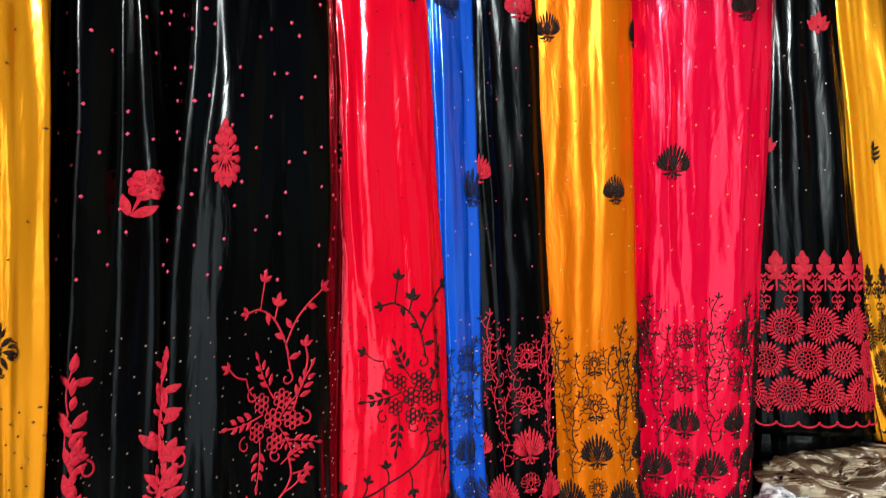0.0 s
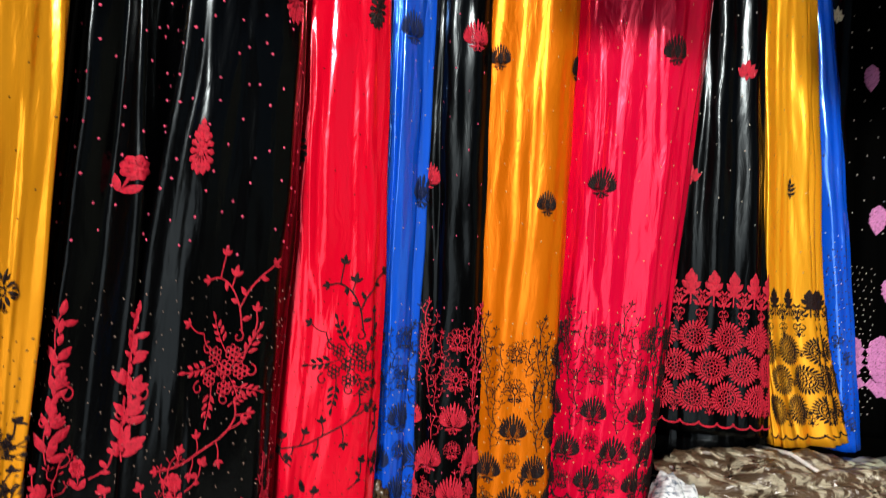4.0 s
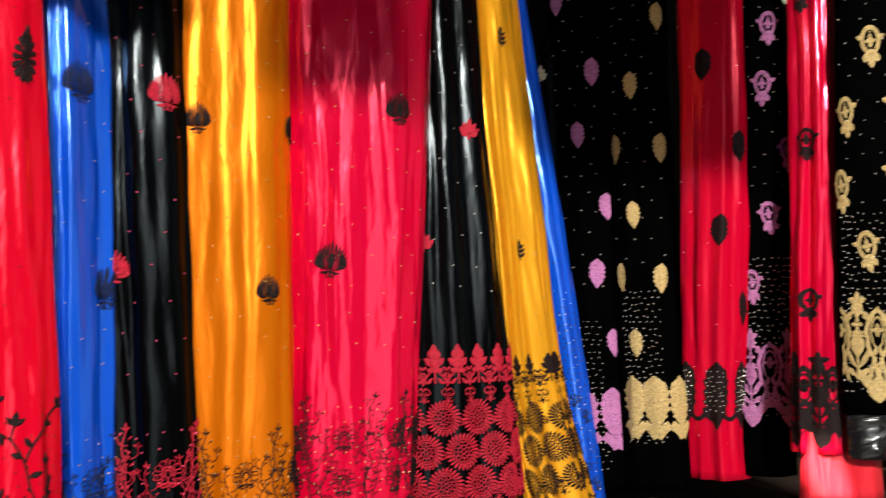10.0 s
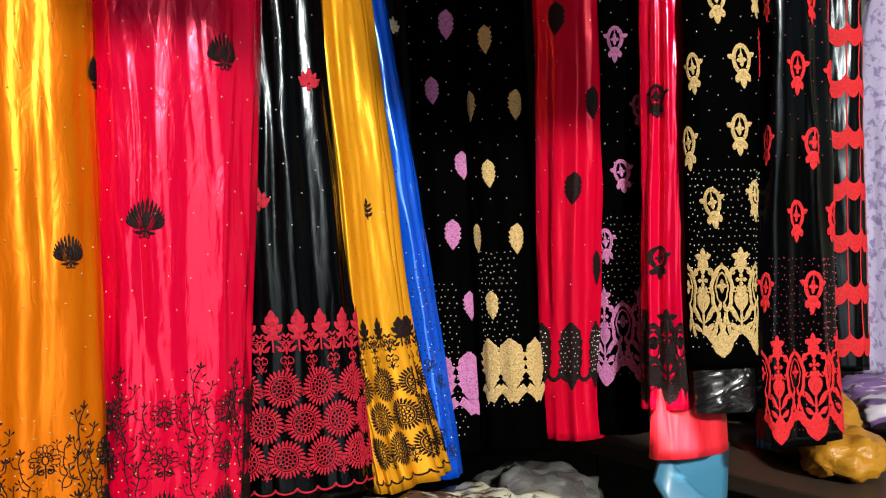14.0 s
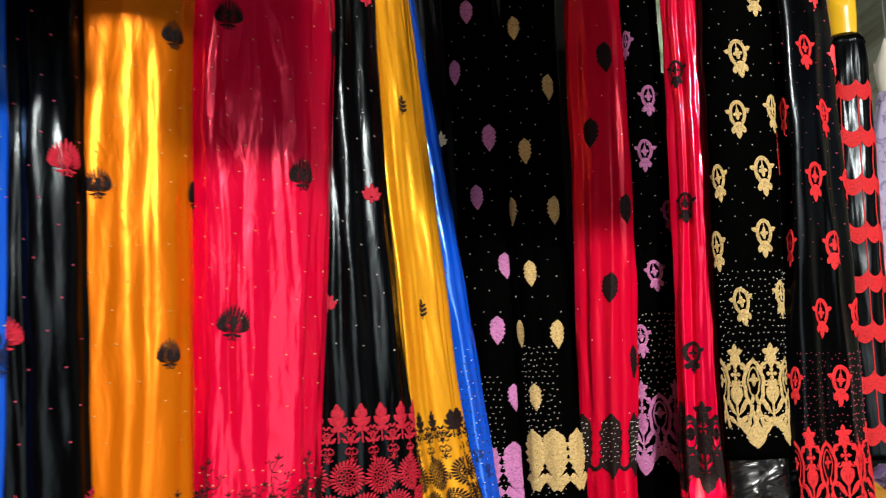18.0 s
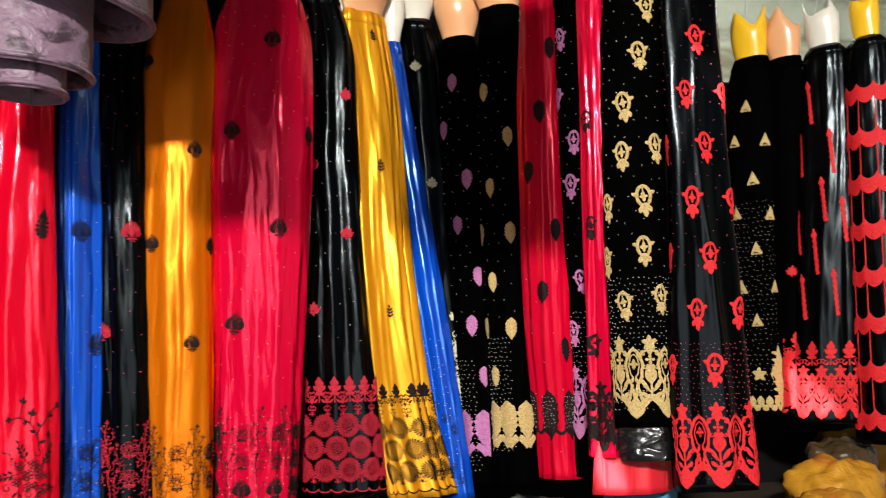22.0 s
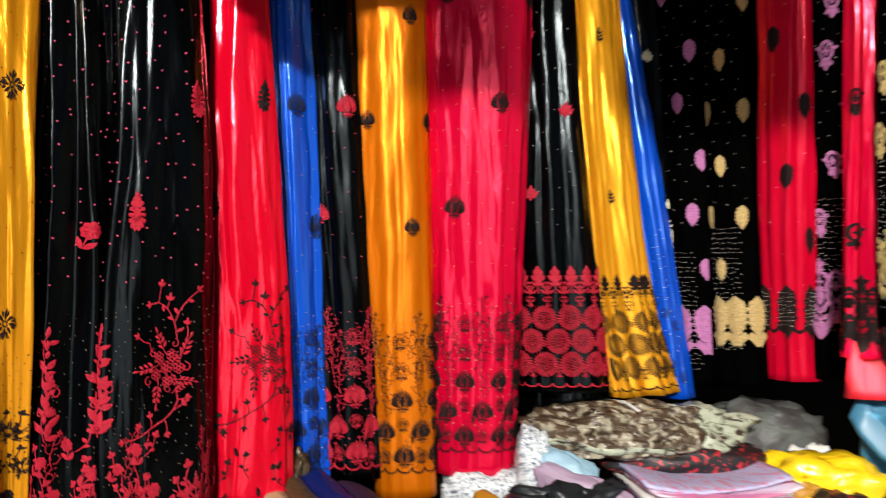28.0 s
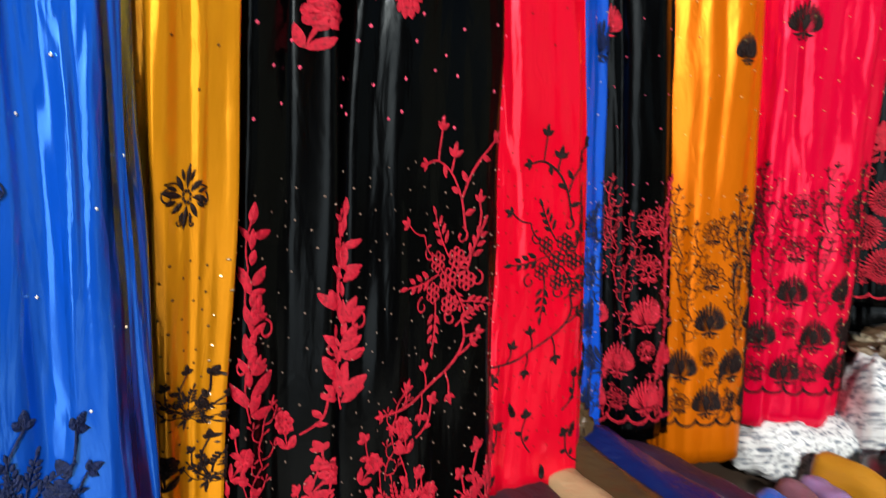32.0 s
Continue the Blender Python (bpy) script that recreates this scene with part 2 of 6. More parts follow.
def tube(path, radius, sides=12):
    """A round bar along points, as verts and faces."""
    pts = [Vector(p) for p in path]
    verts, faces = [], []
    for i, p in enumerate(pts):
        d = (pts[min(i + 1, len(pts) - 1)] - pts[max(i - 1, 0)]).normalized()
        a = d.orthogonal().normalized() if i == 0 else (a - d * a.dot(d)).normalized()
        c = d.cross(a)
        r = radius[i] if isinstance(radius, (list, tuple)) else radius
        for k in range(sides):
            q = 2 * math.pi * k / sides
            verts.append(tuple(p + r * (math.cos(q) * a + math.sin(q) * c)))
    for i in range(len(pts) - 1):
        for k in range(sides):
            n = (k + 1) % sides
            faces.append((i * sides + k, i * sides + n, (i + 1) * sides + n, (i + 1) * sides + k))
    faces.append(tuple(range(sides))[::-1])
    faces.append(tuple((len(pts) - 1) * sides + k for k in range(sides)))
    return verts, [], faces


AISLE = np.array([0.20, -0.25])     # where one stands to look at the goods


class Cloth:
    """A skirt's surface: an elliptic tube along height levels (z, x, y, half width), with folds. u: metres across its front, v: metres below its top."""

    def __init__(self, levels, flat=0.60, folds=(10, 0.0028), seed=0, turn=0.0):
        lv = sorted(levels, reverse=True)
        self.z = np.array([q[0] for q in lv])
        self.x, self.y, self.w = (np.array([q[i] for q in lv]) for i in (1, 2, 3))
        self.top, self.hem = self.z[0], self.z[-1]
        d = np.array([self.x.mean(), self.y.mean()]) - AISLE
        d = d / np.linalg.norm(d)
        c, s = math.cos(radians(turn)), math.sin(radians(turn))
        d = np.array([c * d[0] - s * d[1], s * d[0] + c * d[1]])
        self.d, self.t = d, np.array([d[1], -d[0]])
        self.flat, self.count, self.amp = flat, folds[0], folds[1]
        r = np.random.RandomState(seed)
        self.ph = r.uniform(0, 6.28, 12)
        self.r = r.uniform(0.7, 1.3, 12)
        self.mean = float(self.w.mean())

    def _at(self, table, z):
        # smooth through the levels
        z = np.clip(z, self.hem, self.top)
        zs, vs = self.z[::-1], table[::-1]
        k = np.clip(np.searchsorted(zs, z) - 1, 0, len(zs) - 2)
        f = (z - zs[k]) / np.maximum(zs[k + 1] - zs[k], 1e-6)
        g = np.gradient(vs, zs) if len(zs) > 2 else np.full(len(zs), (vs[1] - vs[0]) / (zs[1] - zs[0]))
        h = zs[k + 1] - zs[k]
        return ((2 * f**3 - 3 * f**2 + 1) * vs[k] + (f**3 - 2 * f**2 + f) * h * g[k] + (3 * f**2 - 2 * f**3) * vs[k + 1] + (f**3 - f**2) * h * g[k + 1])

    def base(self, th, v, lift):
        z = self.top - v
        x, y, w = self._at(self.x, z), self._at(self.y, z), self._at(self.w, z)
        n, A, p, r = self.count, self.amp, self.ph, self.r
        s = np.clip(v / (self.top - self.hem), 0, 1)
        grow = 0.25 + 0.75 * np.clip(s * 1.6, 0, 1)
        wob = 0.45 * np.sin(3.1 * s * r[0] + p[0]) + 0.24 * np.sin(9.0 * s * r[1] + p[1]) + 0.10 * np.sin(23.0 * s * r[3] + p[5] + 2 * th)
        fold = (np.sin(n * th + p[2] + wob) * (0.55 + 0.35 * np.sin(1.7 * th + p[9] + 2 * s)) + np.sin(n * 0.47 * th + p[3] - wob * 1.3) * 0.8
                + np.sin(n * 2.1 * th + p[4] + 2.5 * wob) * 0.07 * (1 + np.sin(2.3 * th + p[10] + 4 * s)))
        ridge = np.exp(-((np.mod(th * n / 4.2 + p[6] + wob * 0.6, 3.14) - 1.57) / 0.20) ** 2)
        off = A * grow * (fold + 0.9 * ridge) + 0.0010 * np.sin(46 * s * r[2] + 3 * th + p[7]) * np.sin(4 * th + p[8]) * (1 - s * 0.5) + lift
        a, b = w + off, w * self.flat + off
        px = x + self.t[0] * a * np.sin(th) - self.d[0] * b * np.cos(th)
        py = y + self.t[1] * a * np.sin(th) - self.d[1] * b * np.cos(th)
        return np.stack([px, py, z + 0 * px], -1)

    def place(self, u, v, lift=0.0):
        z = self.top - np.asarray(v, float)
        w = self._at(self.w, z)
        th = np.clip(np.asarray(u, float) / w, -2.6, 2.6)
        return self.base(th, np.asarray(v, float), lift)

    def mesh(self, around=110, down=72):
        th = np.linspace(-math.pi, math.pi, around, endpoint=False)
        v = np.linspace(0, self.top - self.hem, down)
        T, V = np.meshgrid(th, v)
        P = self.base(T, V, 0.0)
        # a turned-in hem gives the cloth its thickness
        inner = self.base(th, np.full(around, v[-1]), -0.0025)
        up = self.base(th, np.full(around, v[-1] - 0.03), -0.003)
        P = np.concatenate([P.reshape(-1, 3), inner, up])
        w = self._at(self.w, self.top - V)
        uv = np.concatenate([np.stack([T * w, V], -1).reshape(-1, 2), np.stack([th * self.mean, th * 0 + v[-1]], -1), np.stack([th * self.mean, th * 0 + v[-1] - 0.03], -1)])
        faces = []
        for j in range(down + 1):
            for i in range(around):
                n = (i + 1) % around
                faces.append((j * around + i, (j + 1) * around + i, (j + 1) * around + n, j * around + n))
        return (P.tolist(), [], faces), uv


# ---- the skirts: height levels (z, x, y, half width) from top to hem ----
SKIRTS = {
    "blue_left": dict(turn=-6, lv=[(1.90, -.376, .418, .054), (1.62, -.372, .418, .068), (1.29, -.358, .420, .074), (1.0, -.353, .418, .077), (.84, -.351, .418, .077)],
                     mat=M_BLUE_WIDE, folds=(10, .0052), label="royal blue satin skirt with dark embroidered flowers"),
    "yellow_left": dict(turn=0, flat=.6, lv=[(1.90, -.298, .507, .032), (1.60, -.290, .504, .040), (1.30, -.273, .485, .028), (1.12, -.278, .497, .0255), (.98, -.285, .513, .019), (.86, -.288, .518, .018)],
                     mat=M_GOLD, folds=(8, .0040), label="golden yellow satin skirt with black embroidered sprays"),
    "black_a": dict(turn=16, lv=[(1.90, -.232, .572, .034), (1.62, -.229, .572, .045), (1.32, -.226, .574, .050), (1.03, -.235, .570, .060), (.84, -.238, .570, .064)],
                    mat=M_BLACK, folds=(7, .0056), label="black satin skirt with a red floral border"),
    "black_b": dict(turn=20, lv=[(1.90, -.144, .606, .038), (1.67, -.144, .606, .050), (1.32, -.138, .608, .059), (1.03, -.148, .605, .072), (.84, -.150, .605, .078)],
                    mat=M_BLACK, folds=(7, .0056), label="black satin skirt with a large red floral border"),
    "red": dict(lv=[(1.90, -.066, .696, .030), (1.61, -.064, .698, .039), (1.34, -.058, .700, .048), (1.13, -.053, .702, .056), (.88, -.055, .702, .064)],
                mat=M_RED, folds=(9, .0026), label="bright red satin skirt with black flowering vines"),
    "blue_mid": dict(turn=30, flat=.5, lv=[(1.90, -.014, .762, .026), (1.62, -.008, .766, .030), (1.12, .012, .771, .029), (.88, .018, .774, .027)],
                     mat=M_BLUE, folds=(9, .0036), label="narrow royal blue satin skirt with navy embroidery"),
    "black_c": dict(lv=[(1.90, .040, .794, .034), (1.63, .047, .797, .042), (1.13, .071, .800, .041), (.88, .079, .801, .042)],
                    mat=M_BLACK, folds=(8, .0036), label="black satin skirt with red lotus embroidery"),
    "orange": dict(lv=[(1.89, .141, .815, .034), (1.83, .141, .815, .042), (1.76, .137, .815, .058), (1.58, .136, .817, .059), (1.14, .148, .819, .053), (.850, .157, .819, .047)],
                   mat=M_ORANGE, folds=(9, .0022), label="orange gold satin skirt with black lotus border"),
    "crimson": dict(lv=[(1.91, .273, .852, .056), (1.80, .270, .852, .087), (1.72, .267, .852, .093), (1.40, .266, .852, .085), (1.14, .264, .852, .073), (.878, .260, .852, .064)],
                    mat=M_MAG, folds=(11, .0026), label="crimson satin skirt with black lotus border"),
    "black_d": dict(lv=[(1.92, .370, .916, .030), (1.80, .390, .912, .043), (1.73, .390, .912, .045), (1.40, .395, .911, .055), (1.09, .405, .910, .072), (.995, .408, .910, .077)],
                    mat=M_BLACK, folds=(8, .0036), label="black satin skirt with a red roundel border"),
    "yellow_right": dict(turn=40, flat=.20, lv=[(1.90, .451, .946, .042), (1.80, .461, .946, .050), (1.74, .467, .945, .053), (1.56, .477, .930, .053), (1.38, .488, .914, .052), (1.10, .520, .916, .060), (.985, .548, .910, .064)],
                         mat=M_GOLD_SOFT, folds=(11, .0046), label="golden yellow satin skirt, swung aside, with black roundels"),
    "blue_right": dict(lv=[(1.86, .505, 1.002, .020), (1.76, .512, 1.000, .027), (1.39, .556, .990, .036), (1.10, .594, .980, .034), (.97, .610, .976, .034)],
                       mat=M_BLUE, folds=(8, .0036), label="royal blue satin skirt, swung aside, with navy specks"),
    "black_e": dict(lv=[(1.93, .555, 1.056, .036), (1.85, .562, 1.052, .048), (1.70, .572, 1.050, .050), (1.10, .606, 1.040, .050), (.985, .618, 1.036, .050)],
                    mat=M_BLACK, folds=(8, .0030), label="black satin skirt with small ivory sprigs"),
    "black_pink_leaf": dict(lv=[(1.88, .647, 1.024, .034), (1.72, .650, 1.024, .052), (1.40, .655, 1.022, .050), (1.10, .664, 1.018, .044), (.985, .672, 1.015, .046)],
                            mat=M_VELVET, folds=(7, .0030), label="black velvet skirt with pink leaf appliques"),
    "black_gold_leaf": dict(lv=[(1.92, .724, .965, .040), (1.70, .718, .967, .045), (1.10, .725, .964, .045), (.99, .728, .963, .046)],
                            mat=M_VELVET, folds=(7, .0026), label="black velvet skirt with pale gold leaf appliques"),
    "deep_red": dict(turn=-10, flat=.65, lv=[(1.915, .786, .884, .033), (1.74, .778, .884, .041), (1.50, .777, .885, .042), (1.25, .782, .905, .040), (1.05, .796, .933, .038), (1.005, .798, .934, .041)],
                     mat=M_DRED, folds=(9, .0022), label="deep red satin skirt with black leaf appliques"),
    "black_pink_crest": dict(turn=15, flat=.5, lv=[(1.90, .838, .848, .028), (1.50, .835, .850, .029), (1.12, .858, .895, .036), (1.01, .860, .897, .036)],
                     mat=M_VELVET, folds=(7, .0022), label="narrow black velvet skirt with pink crest appliques"),
    "red_narrow": dict(turn=-20, flat=.45, lv=[(1.92, .856, .783, .026), (1.50, .850, .787, .025), (1.12, .846, .801, .026), (1.055, .847, .802, .029)],
                     mat=M_MAG, folds=(9, .0034), label="narrow red satin skirt with dark crests"),
    "black_gold_crest": dict(turn=24, flat=.5, lv=[(1.92, .916, .728, .042), (1.77, .911, .732, .050), (1.50, .904, .739, .051), (1.17, .905, .757, .048), (1.106, .906, .759, .047)],
                     mat=M_VELVET, folds=(6, .0016), label="black velvet skirt with pale gold crest appliques"),
    "black_red_crest": dict(turn=45, flat=.45, lv=[(1.92, 1.004, .706, .050), (1.76, 1.004, .708, .054), (1.50, 1.006, .715, .055), (1.14, 1.010, .738, .068), (1.005, 1.012, .742, .071)],
                     mat=M_STRETCH, folds=(7, .0042), label="black skirt with bright red crest appliques"),
    "red_behind": dict(turn=45, flat=.45, lv=[(1.90, .925, .820, .040), (1.60, .920, .820, .050), (1.20, .908, .818, .060), (.995, .896, .812, .072)],
                     mat=M_HEM, folds=(6, .0030), label="red satin skirt with a sunlit plain hem"),
    "black_behind": dict(lv=[(1.90, .395, .965, .036), (1.50, .400, .962, .060), (1.10, .415, .955, .085), (.955, .420, .950, .092)],
                         mat=M_BLACK, folds=(7, .0040), label="black satin skirt hung behind a red-bordered one"),
    "lavender": dict(lv=[(1.86, 1.885, 1.150, .030), (1.78, 1.885, 1.152, .050), (1.40, 1.882, 1.165, .060), (.985, 1.880, 1.175, .070)],
                     mat=M_LACE, folds=(7, .0030), label="lavender lace skirt with a darker floral ground"),
    "dotted": dict(lv=[(1.87, 1.865, 1.262, .036), (1.80, 1.862, 1.264, .050), (1.40, 1.856, 1.270, .064), (1.02, 1.850, 1.275, .072)],
                   mat=M_DOTTED, folds=(7, .0030), label="grey lace skirt with a black dotted pattern"),
    "black_triangle": dict(lv=[(1.91, 1.362, 1.183, .036), (1.86, 1.358, 1.186, .048), (1.51, 1.342, 1.199, .058), (1.12, 1.332, 1.207, .050), (1.08, 1.332, 1.207, .048)],
                           mat=M_VELVET, folds=(6, .0020), label="black velvet skirt with pale gold triangles"),
    "black_plain": dict(lv=[(1.90, 1.430, 1.156, .034), (1.86, 1.428, 1.160, .040), (1.50, 1.418, 1.180, .050), (1.08, 1.395, 1.190, .060)],
                        mat=M_VELVET, folds=(6, .0020), label="black velvet skirt with a red flowered hem"),
    "black_bar": dict(lv=[(1.904, 1.490, 1.093, .032), (1.892, 1.490, 1.093, .041), (1.84, 1.488, 1.096, .046), (1.50, 1.468, 1.115, .060), (1.07, 1.440, 1.140, .070)],
                      mat=M_SLINKY, folds=(7, .0034), label="black satin skirt with upright red bars"),
    "black_scallop": dict(lv=[(1.898, 1.546, 1.024, .026), (1.886, 1.545, 1.025, .036), (1.862, 1.544, 1.026, .041), (1.80, 1.541, 1.028, .044), (1.50, 1.532, 1.040, .050), (1.20, 1.524, 1.050, .055), (1.03, 1.520, 1.054, .058)],
                          mat=M_SLINKY, folds=(7, .0022), label="black skirt with rows of red scallops"),
}
CLOTH, SKIRT = {}, {}


def make_skirt(key, spec, seed):
    c = Cloth(spec["lv"], folds=spec["folds"], seed=seed, flat=spec.get("flat", 0.6), turn=spec.get("turn", 0))
    r = root("skirt", (0, 0, 0), spec["label"], "skirt", "skirts on the display rail")
    data, uv = c.mesh()
    with_uv(part("cloth", data, spec["mat"], r), uv)
    # waistband: a slightly proud strip at the top
    th = np.linspace(-math.pi, math.pi, 60, endpoint=False)
    rows = [c.base(th, np.full(60, v), l) for v, l in ((0.0, -0.012), (0.0, 0.0012), (0.012, 0.0022), (0.024, 0.0022), (0.026, 0.0))]
    P = np.concatenate(rows)
    f = [(j * 60 + i, (j + 1) * 60 + i, (j + 1) * 60 + (i + 1) % 60, j * 60 + (i + 1) % 60) for j in range(4) for i in range(60)]
    with_uv(part("waistband", (P.tolist(), [], f), spec["mat"], r), np.concatenate([np.stack([th * 0.05, th * 0 + 0.01 * j], -1) for j in range(5)]))
    CLOTH[key], SKIRT[key] = c, r


for number, (key, spec) in enumerate(SKIRTS.items()):
    make_skirt(key, spec, number + 3)

# a lining shows below the velvet of one skirt
LINED = CLOTH["black_gold_crest"]
th = np.linspace(-math.pi, math.pi, 80, endpoint=False)
low = LINED.top - LINED.hem
P = np.concatenate([LINED.base(th, np.full(80, low - .03), -.004), LINED.base(th, np.full(80, low), -.0035), LINED.base(th, np.full(80, low), -.0035) - (0, 0, .018),
                    LINED.base(th, np.full(80, low), -.0045) - (0, 0, .032), LINED.base(th, np.full(80, low), -.0035) - (0, 0, .048), LINED.base(th, np.full(80, low), -.006) - (0, 0, .054)])
f = [(j * 80 + i, (j + 1) * 80 + i, (j + 1) * 80 + (i + 1) % 80, j * 80 + (i + 1) % 80) for j in range(5) for i in range(80)]
part("lining", (P.tolist(), [], f), M_LINING, SKIRT["black_gold_crest"], "black lustrous lining below the hem")

# ---- structure ----
slab("floor", (-3.0, -6.0, -0.05), (4.0, 4.0, 0.0), M_FLOOR, "worn dark cement floor of the market stall", "floor")
slab("wall_west", (-1.2, -0.2, 0.0), (-1.1, 1.6, 3.0), M_WALL, "dark board side wall of the stall", "wall")


def wall_between(name, a, b, height, thick, mat, label):
    d = Vector((b[0] - a[0], b[1] - a[1], 0))
    n = Vector((-d.y, d.x, 0)).normalized() * thick
    bm = bmesh.new()
    base = [Vector((*a, 0)), Vector((*b, 0)), Vector((*b, 0)) + n, Vector((*a, 0)) + n]
    lo = [bm.verts.new(p) for p in base]
    hi = [bm.verts.new(p + Vector((0, 0, height))) for p in base]
    bm.faces.new(lo[::-1])
    bm.faces.new(hi)
    for i in range(4):
        bm.faces.new((lo[i], lo[(i + 1) % 4], hi[(i + 1) % 4], hi[i]))
    return tagged(part(name, bm, mat, smooth=False), label, "wall", kind="structure")


wall_between("wall_north", (-1.15, 0.30), (0.62, 1.28), 3.0, 0.08, M_WALL, "dark board wall behind the hanging skirts")
wall_between("wall_far", (0.5, 2.3), (3.6, 2.3), 3.0, 0.08, M_FAR, "pale wall at the back of the next stall")
wall_between("wall_east", (3.5, 2.4), (3.5, -1.0), 3.0, 0.08, M_FAR, "pale side wall of the next stall")
# unseen walls, added so that the black satin reflects darkness
wall_between("wall_south", (4.2, -4.4), (-3.2, -4.4), 2.75, 0.1, M_WALL, "unseen dark wall added across the lane to block the sky")
wall_between("wall_west_lane", (-3.1, -4.4), (-3.1, 0.6), 2.75, 0.1, M_WALL, "unseen dark wall added to block the sky at the lane end")


def roof(name, lo, hi, z, holes, mat, label):
    """A thin roof sheet with rectangular gaps."""
    xs = sorted({lo[0], hi[0], *(v for h in holes for v in (h[0], h[2]))})
    ys = sorted({lo[1], hi[1], *(v for h in holes for v in (h[1], h[3]))})
    bm = bmesh.new()
    for x0, x1 in zip(xs, xs[1:]):
        for y0, y1 in zip(ys, ys[1:]):
            cx, cy = (x0 + x1) / 2, (y0 + y1) / 2
            if not any(h[0] < cx < h[2] and h[1] < cy < h[3] for h in holes):
                box(bm, (x0, y0, z), (x1, y1, z + 0.006))
    bmesh.ops.remove_doubles(bm, verts=bm.verts, dist=1e-5)
    return tagged(part(name, bm, mat, smooth=False), label, "ceiling", kind="structure")


def gap(spot, width, depth, z=3.0):
    """The gap in the roof through which the sun reaches a spot."""
    k = (z - spot[2]) / -SUN_WAY.z
    x, y = spot[0] - SUN_WAY.x * k, spot[1] - SUN_WAY.y * k
    return (x - width / 2, y - depth / 2, x + width / 2, y + depth / 2)


# unseen cloths added above the onlooker to shade the tops of some skirts
def valance(a, b, y0=.10, top=2.20):
    """Placed so that the key lamp's light is cut off above the spots a and b (x, y, z)."""
    (x0, z0), (x1, z1) = (((KEY + (Vector(p) - KEY) * ((y0 - KEY.y) / (p[1] - KEY.y))).x, (KEY + (Vector(p) - KEY) * ((y0 - KEY.y) / (p[1] - KEY.y))).z) for p in (a, b))
    n = 20
    verts, faces = [], []
    for i in range(n + 1):
        x = x0 + (x1 - x0) * i / n
        low = z0 + (z1 - z0) * i / n + .004 * math.sin(40 * x)
        y = y0 + .008 * math.sin(34 * x)
        for dy in (0.0, .004):
            verts += [(x, y + dy, low), (x, y + dy, top)]
    for i in range(n):
        a, b = 4 * i, 4 * i + 4
        faces += [(a, b, b + 1, a + 1), (a + 2, a + 3, b + 3, b + 2), (a, a + 2, b + 2, b), (a + 1, b + 1, b + 3, a + 3)]
    faces += [(0, 1, 3, 2), (4 * n, 4 * n + 2, 4 * n + 3, 4 * n + 1)]
    ob = tagged(part("valance", (verts, [], faces), M_TARP, smooth=False), "unseen grey cloth valance added to shade the skirt tops", "valance", kind="structure")
    for x in (x0 + .02, x1 - .02):
        part("cord", tube([(x, y0 + .002, top - .01), (x, y0 + .002, 3.002)], .003, 6), M_TARP, ob)


valance((.166, .78, 1.470), (.345, .80, 1.445))
valance((.515, .93, 1.47), (.826, .84, 1.40), top=2.07)
# dark boards added where only shade lies behind the hems
wall_between("shade_board", (0.63, 1.275), (1.22, 1.42), 2.06, 0.05, M_WALL, "low dark board added in place of shade beside the next stall")
wall_between("shade_board_east", (1.225, 1.42), (2.9, 1.62), 1.95, 0.05, M_WALL, "low dark board added to darken the back of the next stall")
# unseen roof added to block the sun, except through gaps aimed at chosen spots
roof("ceiling", (-3.2, -3.4), (4.2, 2.5), 3.0, [gap((0.845, 0.790, 1.030), 0.044, 0.085), gap((0.885, 0.722, 1.082), 0.055, 0.045), gap((1.385, 1.130, 1.13), 0.075, 0.15)], M_TARP,
     "unseen grey roof sheet, gaps cut where sun patches should fall")

